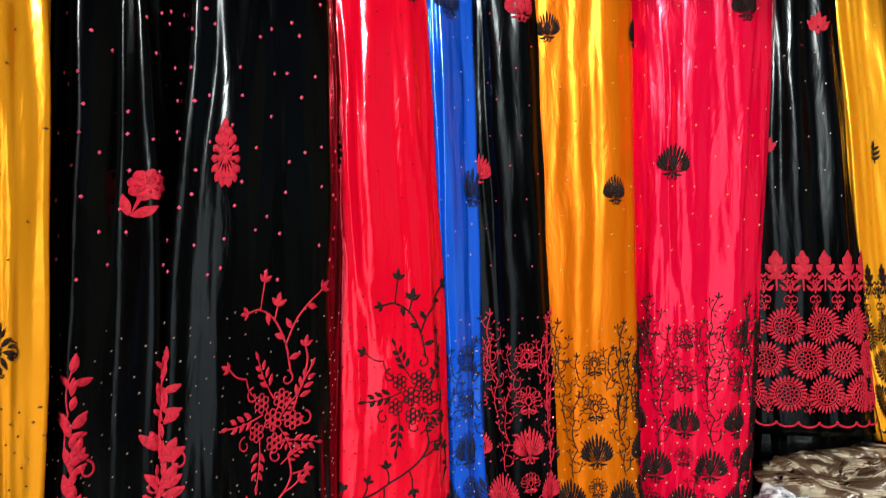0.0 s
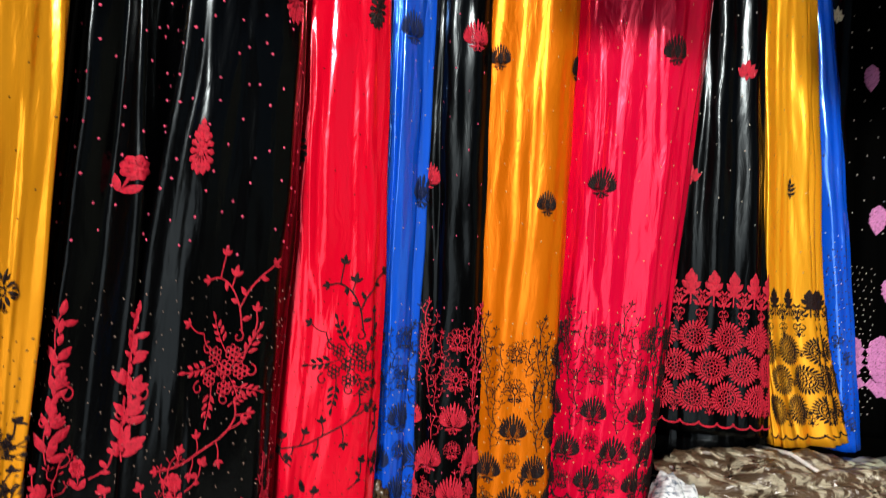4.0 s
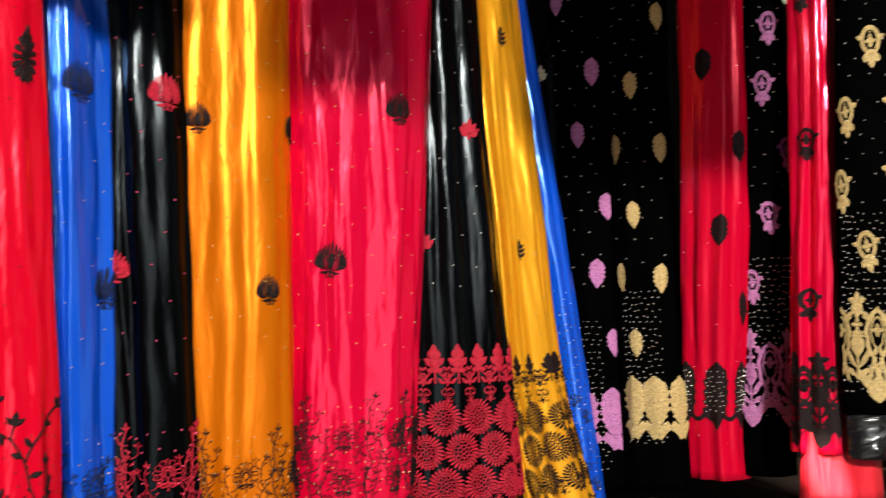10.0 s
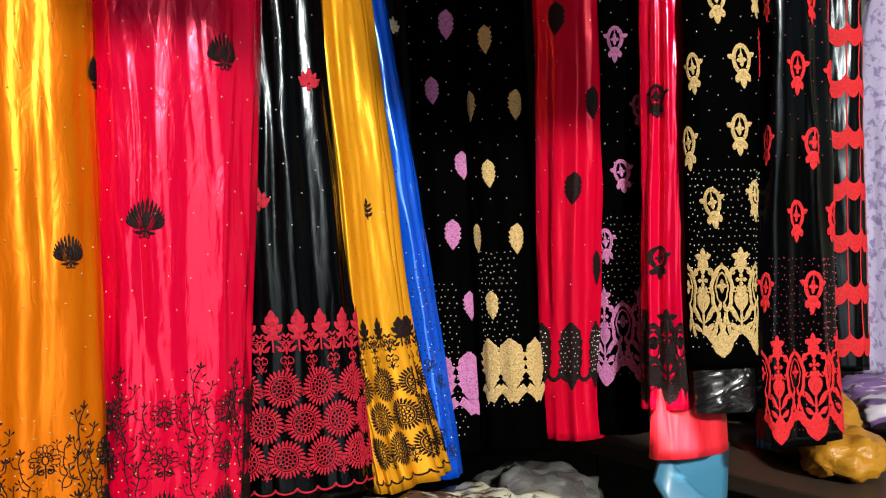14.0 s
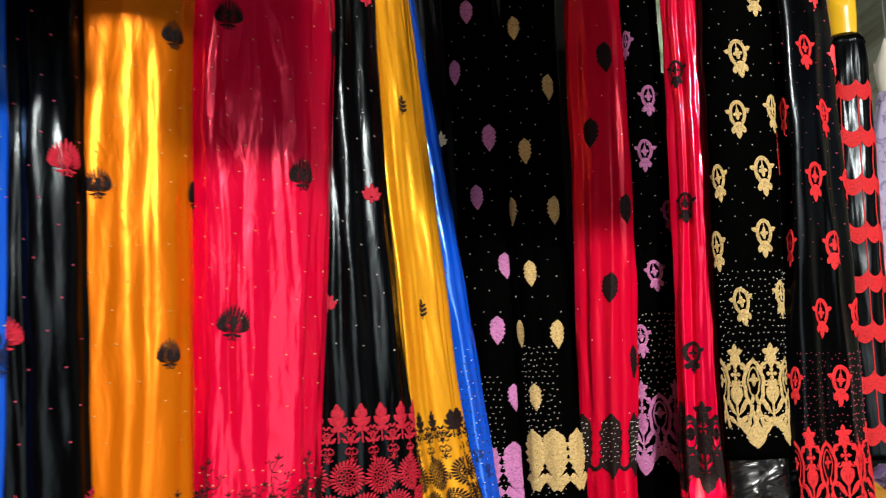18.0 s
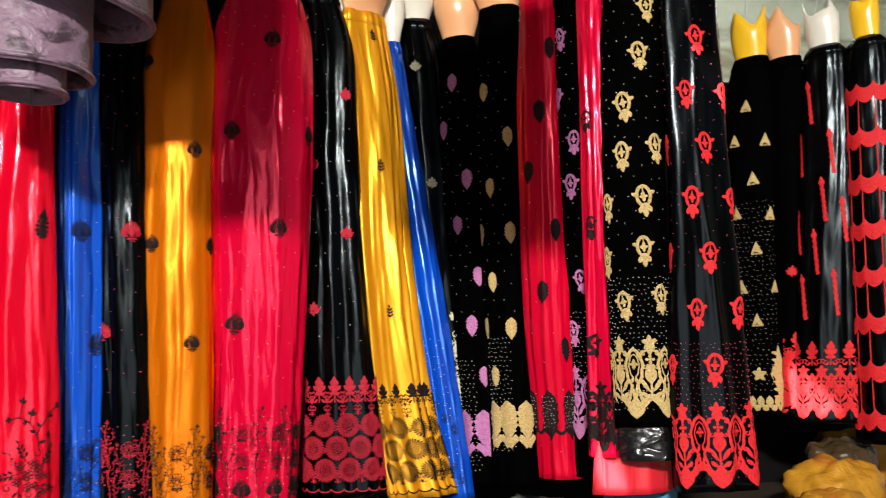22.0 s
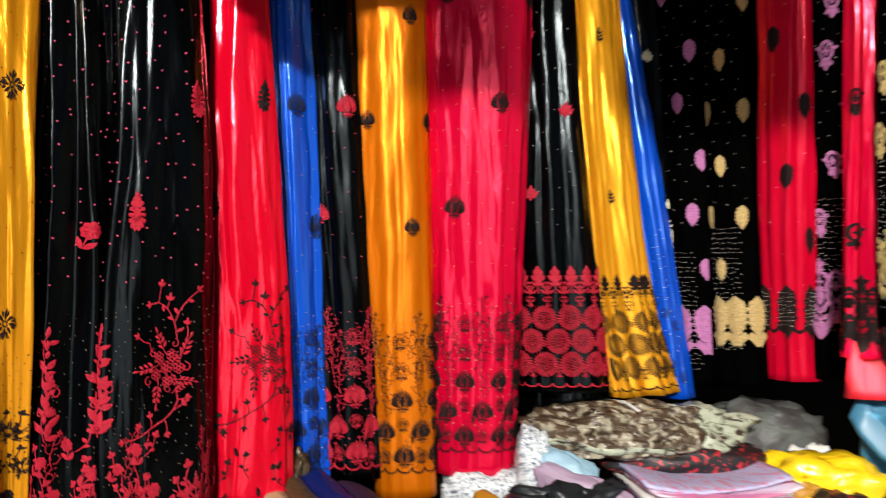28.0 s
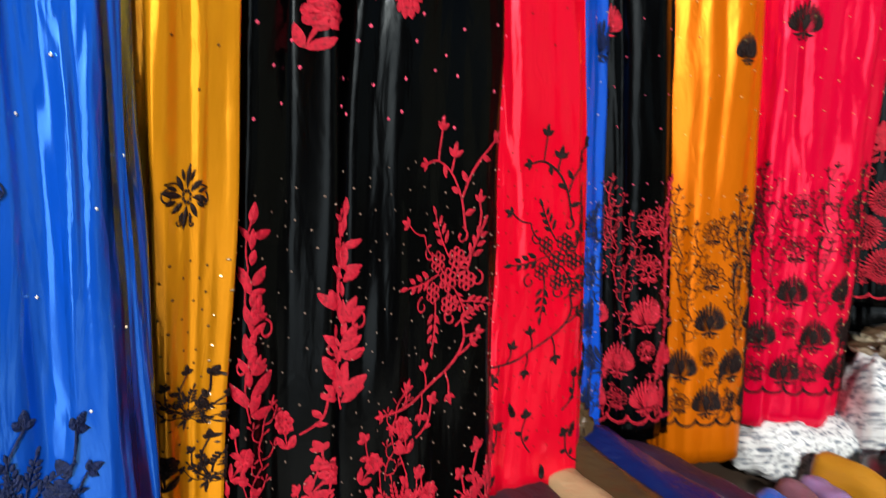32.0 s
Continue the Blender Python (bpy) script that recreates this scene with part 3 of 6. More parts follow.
# ---- embroidery: small raised shapes that lie on the cloth ----
class Stitch:
    """Shapes in metres: x across, y up, h off the cloth."""

    def __init__(self):
        self.p, self.f = [], []

    def strip(self, pts, widths, h=0.0013):
        pts = np.asarray(pts, float)
        n = len(pts)
        widths = np.broadcast_to(np.asarray(widths, float), (n,))
        d = np.gradient(pts, axis=0)
        d /= np.maximum(np.linalg.norm(d, axis=1, keepdims=True), 1e-9)
        nrm = np.stack([-d[:, 1], d[:, 0]], -1)
        k = len(self.p)
        for i in range(n):
            for s, lift in ((-1, 0.15), (0, 1.0), (1, 0.15)):
                q = pts[i] + nrm[i] * widths[i] * 0.5 * s
                self.p.append((q[0], q[1], h * lift))
        for i in range(n - 1):
            a, b = k + 3 * i, k + 3 * i + 3
            self.f += [(a, a + 1, b + 1, b), (a + 1, a + 2, b + 2, b + 1)]
        return self

    def petal(self, x, y, length, width, angle, n=6, bend=0.0, h=0.0013, tip=1.0):
        """A leaf from its foot at x, y along an angle in degrees (0: up, positive: to the right)."""
        t = np.linspace(0, 1, n)
        a = radians(angle) + bend * t
        px = x + np.cumsum(np.r_[0, np.sin(a[1:])]) * length / (n - 1)
        py = y + np.cumsum(np.r_[0, np.cos(a[1:])]) * length / (n - 1)
        w = width * np.sin(math.pi * np.clip(t ** tip, 0.0, 0.97)) ** 0.8
        return self.strip(np.stack([px, py], -1), w, h)

    def disc(self, x, y, rx, ry=None, n=12, rings=2, h=0.0015):
        ry = ry or rx
        k = len(self.p)
        self.p.append((x, y, h))
        for j in range(1, rings + 1):
            for i in range(n):
                q = 2 * math.pi * i / n
                self.p.append((x + rx * j / rings * math.cos(q), y + ry * j / rings * math.sin(q), h * (1 - 0.85 * (j / rings) ** 2)))
        for i in range(n):
            self.f.append((k, k + 1 + i, k + 1 + (i + 1) % n))
            for j in range(1, rings):
                a, b = k + 1 + (j - 1) * n, k + 1 + j * n
                self.f.append((a + i, b + i, b + (i + 1) % n, a + (i + 1) % n))
        return self

    def arc(self, x, y, rx, ry, a0, a1, width, n=14, h=0.0013):
        q = np.radians(np.linspace(a0, a1, n))
        return self.strip(np.stack([x + rx * np.sin(q), y + ry * np.cos(q)], -1), width, h)

    def curl(self, x, y, r, turn, width, side=1, n=16):
        t = np.linspace(0, 1, n)
        q = np.radians(turn * t)
        return self.strip(np.stack([x + side * r * (1 - 0.75 * t) * np.sin(q), y + r * (1 - 0.75 * t) * np.cos(q)], -1), width)

    def line(self, *pts, width=0.0012, bow=0.0, n=8):
        """A stitched stem through points; bow bends each run."""
        for a, b in zip(pts, pts[1:]):
            a, b = np.array(a, float), np.array(b, float)
            t = np.linspace(0, 1, n)[:, None]
            nn = np.array([-(b - a)[1], (b - a)[0]])
            self.strip(a + (b - a) * t + nn * bow * np.sin(math.pi * t), width)
        return self

    def add(self, other, x=0.0, y=0.0, scale=1.0, angle=0.0, mirror=False):
        k = len(self.p)
        c, s = math.cos(radians(angle)), math.sin(radians(angle))
        for a, b, h in other.p:
            a, b = (-a if mirror else a) * scale, b * scale
            self.p.append((x + c * a + s * b, y - s * a + c * b, h))
        self.f += [tuple(i + k for i in f) for f in other.f]
        return self


def sew(key, stitch, u, v, mat, name="applique", label="", scale=1.0, angle=0.0, lift=0.0007, stretch=1.0, at=(0.0, 0.0), owner=None):
    """Lay a shape on a skirt with its middle u metres across and v metres below the top; at: its place within a larger figure."""
    c = CLOTH[key]
    p = np.array(stitch.p)
    ca, sa = math.cos(radians(angle)), math.sin(radians(angle))
    x, y = (p[:, 0] + at[0]) * scale * stretch, (p[:, 1] + at[1]) * scale
    uu, vv = u + ca * x + sa * y, v - (-sa * x + ca * y)
    vv = np.clip(vv, 0.0, c.top - c.hem - 0.001)
    q = c.place(uu, vv, p[:, 2] + lift)
    # weld what meets at one stitch hole
    same, index = {}, []
    for i, (a, b) in enumerate(np.round(p[:, :2], 4).tolist()):
        index.append(same.setdefault((a, b), i))
    used = sorted({index[i] for f in stitch.f for i in f})
    order = {old: k for k, old in enumerate(used)}
    faces = [[order[index[i]] for i in f] for f in stitch.f]
    faces = [list(dict.fromkeys(f)) for f in faces]
    ob = part(name, (q[used].tolist(), [], [f for f in faces if len(f) > 2]), mat, owner or SKIRT[key], label)
    return with_uv(ob, np.stack([uu, vv], -1)[used])


def lotus(n=7, r=0.019, fill=0.62):
    """A fan of crescent petals with gaps between their tips, round a full heart, over a curled foot."""
    s = Stitch()
    y0 = -0.55 * r
    for j in range(n):
        k = (j + 1) / n
        for sx in (-1, 1):
            s.petal(0.02 * r * sx, y0, r * (1.50 - 0.46 * k), r * (0.13 + 0.05 * fill), 100 * k * sx, bend=-1.05 * k * sx, n=10, tip=2.4)
    s.petal(0, y0, r * 1.54, r * 0.17, 0, n=10, tip=2.3)
    s.petal(0, y0 - 0.05 * r, r * 0.95, r * 0.46, 0, n=8, tip=1.2)
    for sx in (-1, 1):
        s.petal(0, y0 - 0.02 * r, 0.60 * r, 0.15 * r, 136 * sx, bend=-1.0 * sx, n=7)
        s.curl(0.15 * r * sx, y0 - 0.34 * r, 0.0024, 280, 0.0010, sx)
    s.petal(0, y0 - 0.05 * r, 0.36 * r, 0.16 * r, 180, n=5)
    s.p = [(0.96 * x, 1.05 * y, h) for x, y, h in s.p]
    return s


def cone():
    """A drop-shaped bud: a rim of round scales about a small flower on a stem."""
    s = Stitch()
    for i in range(15):
        a = 2 * math.pi * i / 15
        x, y = 0.0098 * math.sin(a) * (1 - 0.18 * math.cos(a)), 0.0205 * math.cos(a) + (0.004 if i == 0 else 0.0)
        s.petal(0, -0.003, math.hypot(x, y), 0.0052, math.degrees(math.atan2(x, y)), n=9, tip=3.2, h=0.0016)
    for a in (0, -52, 52, -112, 112, 180):
        s.petal(0, -0.003, 0.0100 if a == 0 else 0.0068, 0.0040, a, n=6, h=0.0022)
    return s


def rose():
    """A round bloom of full petals on a stem with two broad leaves."""
    s = Stitch()
    for i in range(8):
        s.petal(0.003, 0.006, 0.0128, 0.0082, 45 * i + 10, n=9, tip=2.4, h=0.0016)
        s.petal(0.003, 0.006, 0.0058, 0.0030, 45 * i + 32, n=5, h=0.0022)
    s.petal(0.003, 0.006, 0.0260, 0.0026, 197, n=9, tip=0.8)
    x, y = s.p[-2][:2]
    return s.petal(x, y, 0.019, 0.0086, -38, n=9, bend=0.40).petal(x, y, 0.017, 0.0078, 70, n=9, bend=-0.35)


def spray():
    """A six-leaved flower on a fine cross, with curled tendrils."""
    s = Stitch()
    for i in range(8):
        a = 45 * i
        s.petal(0.0045 * math.sin(radians(a)), 0.0045 * math.cos(radians(a)), 0.0145 if i % 2 == 0 else 0.0105, 0.0040, a, bend=0.2)
        s.disc(0.0034 * math.sin(radians(a + 22)), 0.0034 * math.cos(radians(a + 22)), 0.0013, n=6, rings=1)
        if i % 2:
            for d in (-26, 26):
                s.petal(0.009 * math.sin(radians(a + d)), 0.009 * math.cos(radians(a + d)), 0.0075, 0.0028, a + d, n=5)
    for sx in (-1, 1):
        s.curl(0.0145 * sx, -0.001, 0.0048, 320, 0.0011, sx).curl(0.006 * sx, -0.015, 0.0035, 300, 0.0010, -sx)
        s.line((0.004 * sx, 0.003), (0.017 * sx, 0.006), width=0.0010, bow=0.2 * sx)
    return s


def crown():
    s = Stitch()
    for a, l in ((0, 0.018), (-35, 0.015), (35, 0.015), (-75, 0.014), (75, 0.014), (-110, 0.010), (110, 0.010)):
        s.petal(0, -0.004, l, 0.0068, a, bend=-0.006 * a)
    s.disc(0, -0.004, 0.004, n=8).petal(0, -0.006, 0.006, 0.004, 180)
    return s


def sprig():
    s = Stitch()
    for y in (-0.009, -0.003, 0.003):
        for sx in (-1, 1):
            s.petal(0, y, 0.0085 - 0.25 * max(y, 0), 0.004, 50 * sx)
    s.petal(0, 0.006, 0.009, 0.0045, 0).line((0, -0.013), (0, 0.008), width=0.0015)
    return s


def leaf(w=0.022, h=0.040, point=0.25, teeth=True):
    """A broad feathered oval: notched crown, toothed sides, pointed foot, slanting stitches."""
    s = Stitch()
    n, m = 34, 9
    t = np.linspace(0, 1, n)
    body = np.interp(t, [0, .035, .07, .13, .22, .58, .72, .86, 1.0], [.16, .20, .56, .72, 1.0, 1.0, .78, .34, 0.0])
    prof = body * (1 - (0.27 if teeth else 0.0) * np.mod(t * 6.5 + 0.35, 1.0) * (t < 0.8))
    k = len(s.p)
    for i in range(n):
        for j in range(m):
            q = 2 * j / (m - 1) - 1
            stitch = 0.5 + 0.5 * math.cos(2 * math.pi * (t[i] * h / 0.0036 + abs(q) * w / 0.0060))
            s.p.append((q * w / 2 * prof[i], h * (0.5 - t[i]), 0.0002 if abs(q) == 1 else 0.0007 + 0.0007 * stitch + (0.0008 if q == 0 else 0.0)))
    for i in range(n - 1):
        for j in range(m - 1):
            a = k + m * i + j
            s.f.append((a, a + 1, a + m + 1, a + m))
    return s


def crest(fill=False):
    """A double arched ring with a cross in it, two ears and a three-lobed tail."""
    s = Stitch()
    s.arc(0, 0.006, 0.0112, 0.0168, -152, 152, 0.0030, n=22)
    s.arc(0, 0.006, 0.0088, 0.0140, -146, 146, 0.0022, n=20, h=0.0019)
    for a, l in ((0, 0.0085), (90, 0.0066), (180, 0.0085), (270, 0.0066)):
        s.petal(0, 0.005, l, 0.0052, a)
    s.line((0, 0.005), (0, 0.021), width=0.0014, n=4)
    for sx in (-1, 1):
        s.petal(sx * 0.0085, 0.007, 0.0108, 0.0064, 62 * sx, tip=1.3, n=7)
        s.petal(sx * 0.003, -0.007, 0.0150, 0.0080, 180 - 27 * sx, bend=0.15 * sx, tip=1.6, n=8)
    s.petal(0, -0.007, 0.0215, 0.0086, 180, tip=1.6, n=8)
    s.disc(0, -0.0095, 0.0072, 0.0042)
    return s


def star(r=0.012):
    s = Stitch()
    for i in range(5):
        s.petal(0, 0, r, r * 0.62, 72 * i)
    return s


def quatrefoil(x, y, r, s):
    """Four round petals about an eye."""
    for a in (0, 90, 180, 270):
        s.petal(x, y, r, r * 0.72, a, n=6, tip=1.7)
    return s.disc(x, y, r * 0.30, n=7, rings=1)


def damask(width=0.046, height=0.075, shift=0.0):
    """One repeat of a pierced lace border: a star over a small flower and a lily, pointed arches at both sides, and a solid rounded foot."""
    s, w, h = Stitch(), width, height
    s.add(star(0.0128), 0, h * 0.42)
    s.petal(0, h * 0.26, h * 0.15, 0.0090, 0, n=6)
    quatrefoil(0, h * 0.215, 0.0078, s)
    s.line((0, h * 0.16), (0, -h * 0.24), width=0.0034, n=5)
    for sx in (-1, 1):
        # leaves off the middle stem
        for y, l, a in ((0.07, 0.10, 40), (-0.01, 0.15, 26), (-0.09, 0.19, 36), (-0.19, 0.19, 52), (-0.26, 0.14, 74)):
            s.petal(0, h * y, h * l, 0.0070, a * sx, bend=-0.55 * sx, n=7, tip=1.5)
        s.curl(sx * w * 0.15, h * 0.12, 0.0034, 320, 0.0020, sx).curl(sx * w * 0.27, -h * 0.06, 0.0036, 320, 0.0021, -sx)
        s.petal(sx * w * 0.30, h * 0.02, h * 0.10, 0.0050, 172 * sx, bend=0.5 * sx).petal(sx * w * 0.30, h * 0.23, h * 0.08, 0.0050, 20 * sx, bend=0.5 * sx)
        # half of the pointed arch that the next repeat completes
        s.line((sx * w * 0.5, h * 0.345), (sx * w * 0.30, h * 0.23), (sx * w * 0.27, h * 0.08), (sx * w * 0.41, -h * 0.08), width=0.0050, bow=-0.14 * sx)
        s.line((sx * w * 0.41, -h * 0.08), (sx * w * 0.33, -h * 0.20), (sx * w * 0.26, -h * 0.30), width=0.0052, bow=0.10 * sx)
        s.line((sx * w * 0.5, h * 0.285), (sx * w * 0.37, h * 0.20), (sx * w * 0.37, h * 0.09), (sx * w * 0.47, 0.0), width=0.0020, bow=-0.12 * sx)
        s.petal(sx * w * 0.5, h * 0.16, 0.0085, 0.0058, 0).petal(sx * w * 0.5, h * 0.16, 0.0085, 0.0058, 180).petal(sx * w * 0.5, h * 0.16, 0.0072, 0.0056, -90 * sx)
        s.petal(sx * w * 0.5, h * 0.32, h * 0.06, 0.0050, 0, n=5)
        s.curl(sx * w * 0.20, h * 0.29, 0.0046, 300, 0.0024, sx).curl(sx * w * 0.44, -h * 0.15, 0.0044, 320, 0.0022, -sx)
        s.line((sx * w * 0.06, h * 0.33), (sx * w * 0.28, h * 0.23), width=0.0036, bow=0.22 * sx)
        s.petal(sx * w * 0.41, -h * 0.08, h * 0.10, 0.0048, 14 * sx, n=6).petal(sx * w * 0.47, -h * 0.26, h * 0.12, 0.0052, -6 * sx, n=6)
        # solid foot
        o = shift * w
        s.line((o + sx * w * 0.505, -h * 0.235), (o + sx * w * 0.34, -h * 0.255), (o + sx * w * 0.18, -h * 0.34), (o + sx * w * 0.05, -h * 0.44), width=0.0115, bow=0.14 * sx)
    s.petal(shift * w, -h * 0.20, h * 0.30, w * 0.44, 180, n=10, tip=1.5)
    return s


def roundel(r=0.0168):
    """A dense wheel of short petals round a ring with a netted heart."""
    s = Stitch()
    n = 26
    for i in range(n):
        a = 360 * i / n
        s.petal(r * 0.64 * math.sin(radians(a)), r * 0.64 * math.cos(radians(a)), r * 0.38, r * 0.150, a + 14, n=5)
    s.arc(0, 0, r * 0.66, r * 0.66, 0, 360, r * 0.07, n=26)
    s.arc(0, 0, r * 0.56, r * 0.56, 0, 360, r * 0.05, n=24)
    return s


def heart(r=0.0168):
    """The net inside a wheel."""
    s = Stitch()
    for q, m_ in ((0, 1), (0.22, 6), (0.43, 12)):
        for k in range(m_):
            a = 2 * math.pi * (k + 0.5 * (q > 0.3)) / m_
            s.arc(r * q * math.sin(a), r * q * math.cos(a), r * 0.110, r * 0.110, 0, 360, r * 0.042, n=7)
    return s


def fleur():
    """A broad lobed leaf standing on a row of scrolls."""
    s = Stitch()
    for y, l, w, a in ((0.007, 0.0110, 0.0070, 40), (0.001, 0.0125, 0.0072, 62), (-0.004, 0.0085, 0.0050, 96)):
        for sx in (-1, 1):
            s.petal(0, y, l, w, a * sx, bend=-0.35 * sx)
    s.petal(0, 0.004, 0.0190, 0.0092, 0, n=8).disc(0, 0.002, 0.0050, 0.0075, n=10)
    for sx in (-1, 1):
        s.curl(sx * 0.0062, -0.0135, 0.0048, 320, 0.0015, sx).arc(sx * 0.0118, -0.010, 0.0028, 0.0034, 0, 360, 0.0012, n=9)
        s.petal(sx * 0.002, -0.011, 0.009, 0.0030, 130 * sx)
    return s.line((0, -0.004), (0, -0.017), width=0.0018, n=4)


def link():
    """Fine hearts and scrolls between larger figures."""
    s = Stitch()
    for sx in (-1, 1):
        s.curl(sx * 0.0035, 0.003, 0.0052, 330, 0.0011, sx).curl(sx * 0.0045, -0.006, 0.0036, 300, 0.0010, -sx)
        s.line((0, -0.004), (sx * 0.006, 0.002), width=0.0010, bow=0.25 * sx, n=5).petal(0, 0.005, 0.006, 0.0024, 35 * sx)
    return s.petal(0, -0.003, 0.008, 0.0030, 180)


def floret(r=0.0042):
    """Six small petals, each a thin ring, round an eye."""
    s = Stitch()
    for i in range(6):
        s.arc(r * math.sin(i * 1.047), r * math.cos(i * 1.047), r * 0.47, r * 0.47, 0, 360, r * 0.24, n=9)
    return s.arc(0, 0, r * 0.40, r * 0.40, 0, 360, r * 0.22, n=8)


def frond(n=3, l=0.028):
    """A stem with pairs of slim pointed leaves, growing up."""
    s = Stitch().line((0, -0.010), (0, l), width=0.0012, bow=0.05)
    for i in range(n):
        y = l * (0.05 + 0.80 * i / n)
        for sx in (-1, 1):
            s.petal(0.0004 * sx, y, 0.0098 - 0.0010 * i, 0.0040, 46 * sx, n=6, bend=-0.15 * sx)
    return s.petal(0, l * 0.88, 0.0085, 0.0034, 0, n=6)


def twig(l=0.03, bow=0.2):
    """A bare stem with a few buds."""
    s = Stitch().line((0, 0), (0, l), width=0.0012, bow=bow)
    s.petal(0, l, 0.008, 0.005, 0).petal(0, l, 0.006, 0.004, 55).petal(0, l, 0.006, 0.004, -55)
    s.petal(-bow * l * 0.9, l * 0.55, 0.007, 0.0042, -60).petal(-bow * l * 0.7, l * 0.35, 0.006, 0.004, 50)
    return s


FLORETS = (-40, 25, 94, 174, 242)      # the ring of florets, in degrees


def bouquet():
    """A cluster of florets ringed by fronds, with a forked budding branch above and a long sweeping one below."""
    s, k = Stitch(), 0.00042
    for a in FLORETS:
        s.line((0.004 * math.sin(radians(a)), 0.004 * math.cos(radians(a))), (0.012 * math.sin(radians(a)), 0.012 * math.cos(radians(a))), width=0.0011, n=3)
    for x, y, sx in ((-46, 44, -1), (26, 70, 1), (62, -2, 1), (8, -62, -1), (-62, -38, -1)):
        s.curl(x * k, y * k, 0.0062, 330, 0.0013, sx)
    for x, y, a, l in ((-9, 56, -28, .92), (50, 34, 25, .95), (40, -40, 98, .82), (-30, -50, 184, .95), (-44, 6, 258, .95)):
        s.add(frond(), x * k, y * k, l, a)
    for x, y, a, l in ((20, 8, 40, .6), (18, -22, 150, .6), (30, -70, 60, .6)):
        s.add(frond(), x * k, y * k, l, a)
    s.line((-40 * k, 40 * k), (-62 * k, 74 * k), (-100 * k, 92 * k), width=0.0012, bow=0.12)
    s.petal(-100 * k, 92 * k, 0.0080, 0.0036, -70).petal(-100 * k, 92 * k, 0.0062, 0.0030, -22).petal(-100 * k, 92 * k, 0.0062, 0.0030, -118)

    def stem(*pts, width=0.0017):
        p = np.array(pts, float) * k
        t = np.linspace(0, len(p) - 1, 7 * len(p))
        i = np.clip(t.astype(int), 0, len(p) - 2)
        f = (t - i)[:, None]
        g = np.gradient(p, axis=0)
        h = (2 * f**3 - 3 * f**2 + 1) * p[i] + (f**3 - 2 * f**2 + f) * g[i] + (3 * f**2 - 2 * f**3) * p[i + 1] + (f**3 - f**2) * g[i + 1]
        s.strip(h, width)

    def bud(x, y, a, size=1.0):
        s.petal(x * k, y * k, 0.0078 * size, 0.0036 * size, a).petal(x * k, y * k, 0.0062 * size, 0.0030 * size, a - 48).petal(x * k, y * k, 0.0062 * size, 0.0030 * size, a + 48)

    def leaflet(x, y, a):
        s.petal(x * k, y * k, 0.0095, 0.0046, a)

    stem((34, 78), (22, 130), (-2, 172), (-34, 190), (-62, 186))
    bud(-62, 186, -100)
    stem((-34, 190), (-30, 215), (-26, 238), width=0.0014)
    bud(-26, 238, 8, 1.25)
    stem((-2, 172), (4, 196), width=0.0014)
    bud(4, 196, 10, 1.35)
    stem((22, 128), (40, 168), (66, 200), (96, 222), width=0.0016)
    bud(98, 222, 42, 1.2)
    for x, y, a in ((34, 156, -35), (62, 196, 100), (20, 140, -70), (30, 104, 70), (-18, 186, 170)):
        leaflet(x, y, a)
    stem((60, 66), (66, 100), (62, 124), width=0.0013)
    bud(62, 124, 6, 1.1)
    stem((32, -62), (36, -102), (6, -142), (-44, -170), (-96, -196), (-150, -206))
    for x, y, a, l in ((36, -96, 82, 26), (22, -126, 60, 34), (-4, -148, 168, 40), (-50, -172, -8, 30), (-60, -178, 186, 34), (-104, -196, 18, 28), (-120, -202, 200, 22)):
        x1, y1 = x + l * math.sin(radians(a)), y + l * math.cos(radians(a))
        stem((x, y), (x + .5 * (x1 - x) + 3, y + .5 * (y1 - y)), (x1, y1), width=0.0013)
        bud(x1, y1, a, 1.05)
    bud(-150, -206, -95)
    return s


def spire(seed=0):
    """An upright plant of broad leaves in uneven clumps along a stem, with a curl halfway."""
    rnd = random.Random(seed)
    s = Stitch().line((0, -0.070), (0.003, -0.020), (-0.002, 0.025), (0.001, 0.055), width=0.0013, bow=0.10)
    for i in range(5):
        y = -0.060 + 0.025 * i
        for a in rnd.sample((14, 34, 56, 80, 104, -22, -48, -76), 6 if i < 4 else 4):
            size = rnd.uniform(0.65, 1.25) * (1.0 - 0.06 * i)
            s.petal(0.0, y + rnd.uniform(-0.006, 0.006), 0.0180 * size, 0.0072 * size, a + rnd.uniform(-9, 9), bend=-0.006 * a, n=7)
        s.petal(0.0, y + 0.012, 0.010, 0.0055, rnd.uniform(-20, 30), n=6)
    s.petal(0.001, 0.052, 0.013, 0.0060, 6, n=7)
    return s.curl(0.011, -0.014, 0.0068, 330, 0.0018, 1).curl(-0.006, -0.036, 0.0050, 320, 0.0016, -1)


def shrub():
    """A spreading plant of fronds and florets for the foot of a border."""
    s = Stitch()
    for a, l in ((-50, 1.1), (-20, 1.3), (12, 1.4), (44, 1.1), (78, 0.9), (-82, 0.9)):
        s.add(twig(0.034, 0.2 if a < 0 else -0.2), 0, 0, l, a).add(frond(4), 0.012 * math.sin(radians(a + 14)), 0.012 * math.cos(radians(a + 14)), 0.7, a + 14)
    s.add(floret(0.004)).add(floret(0.0036), 0.012, 0.014).add(floret(0.0036), -0.013, 0.011).petal(0, -0.004, 0.012, 0.004, 172).petal(0, -0.004, 0.010, 0.004, 215)
    return s


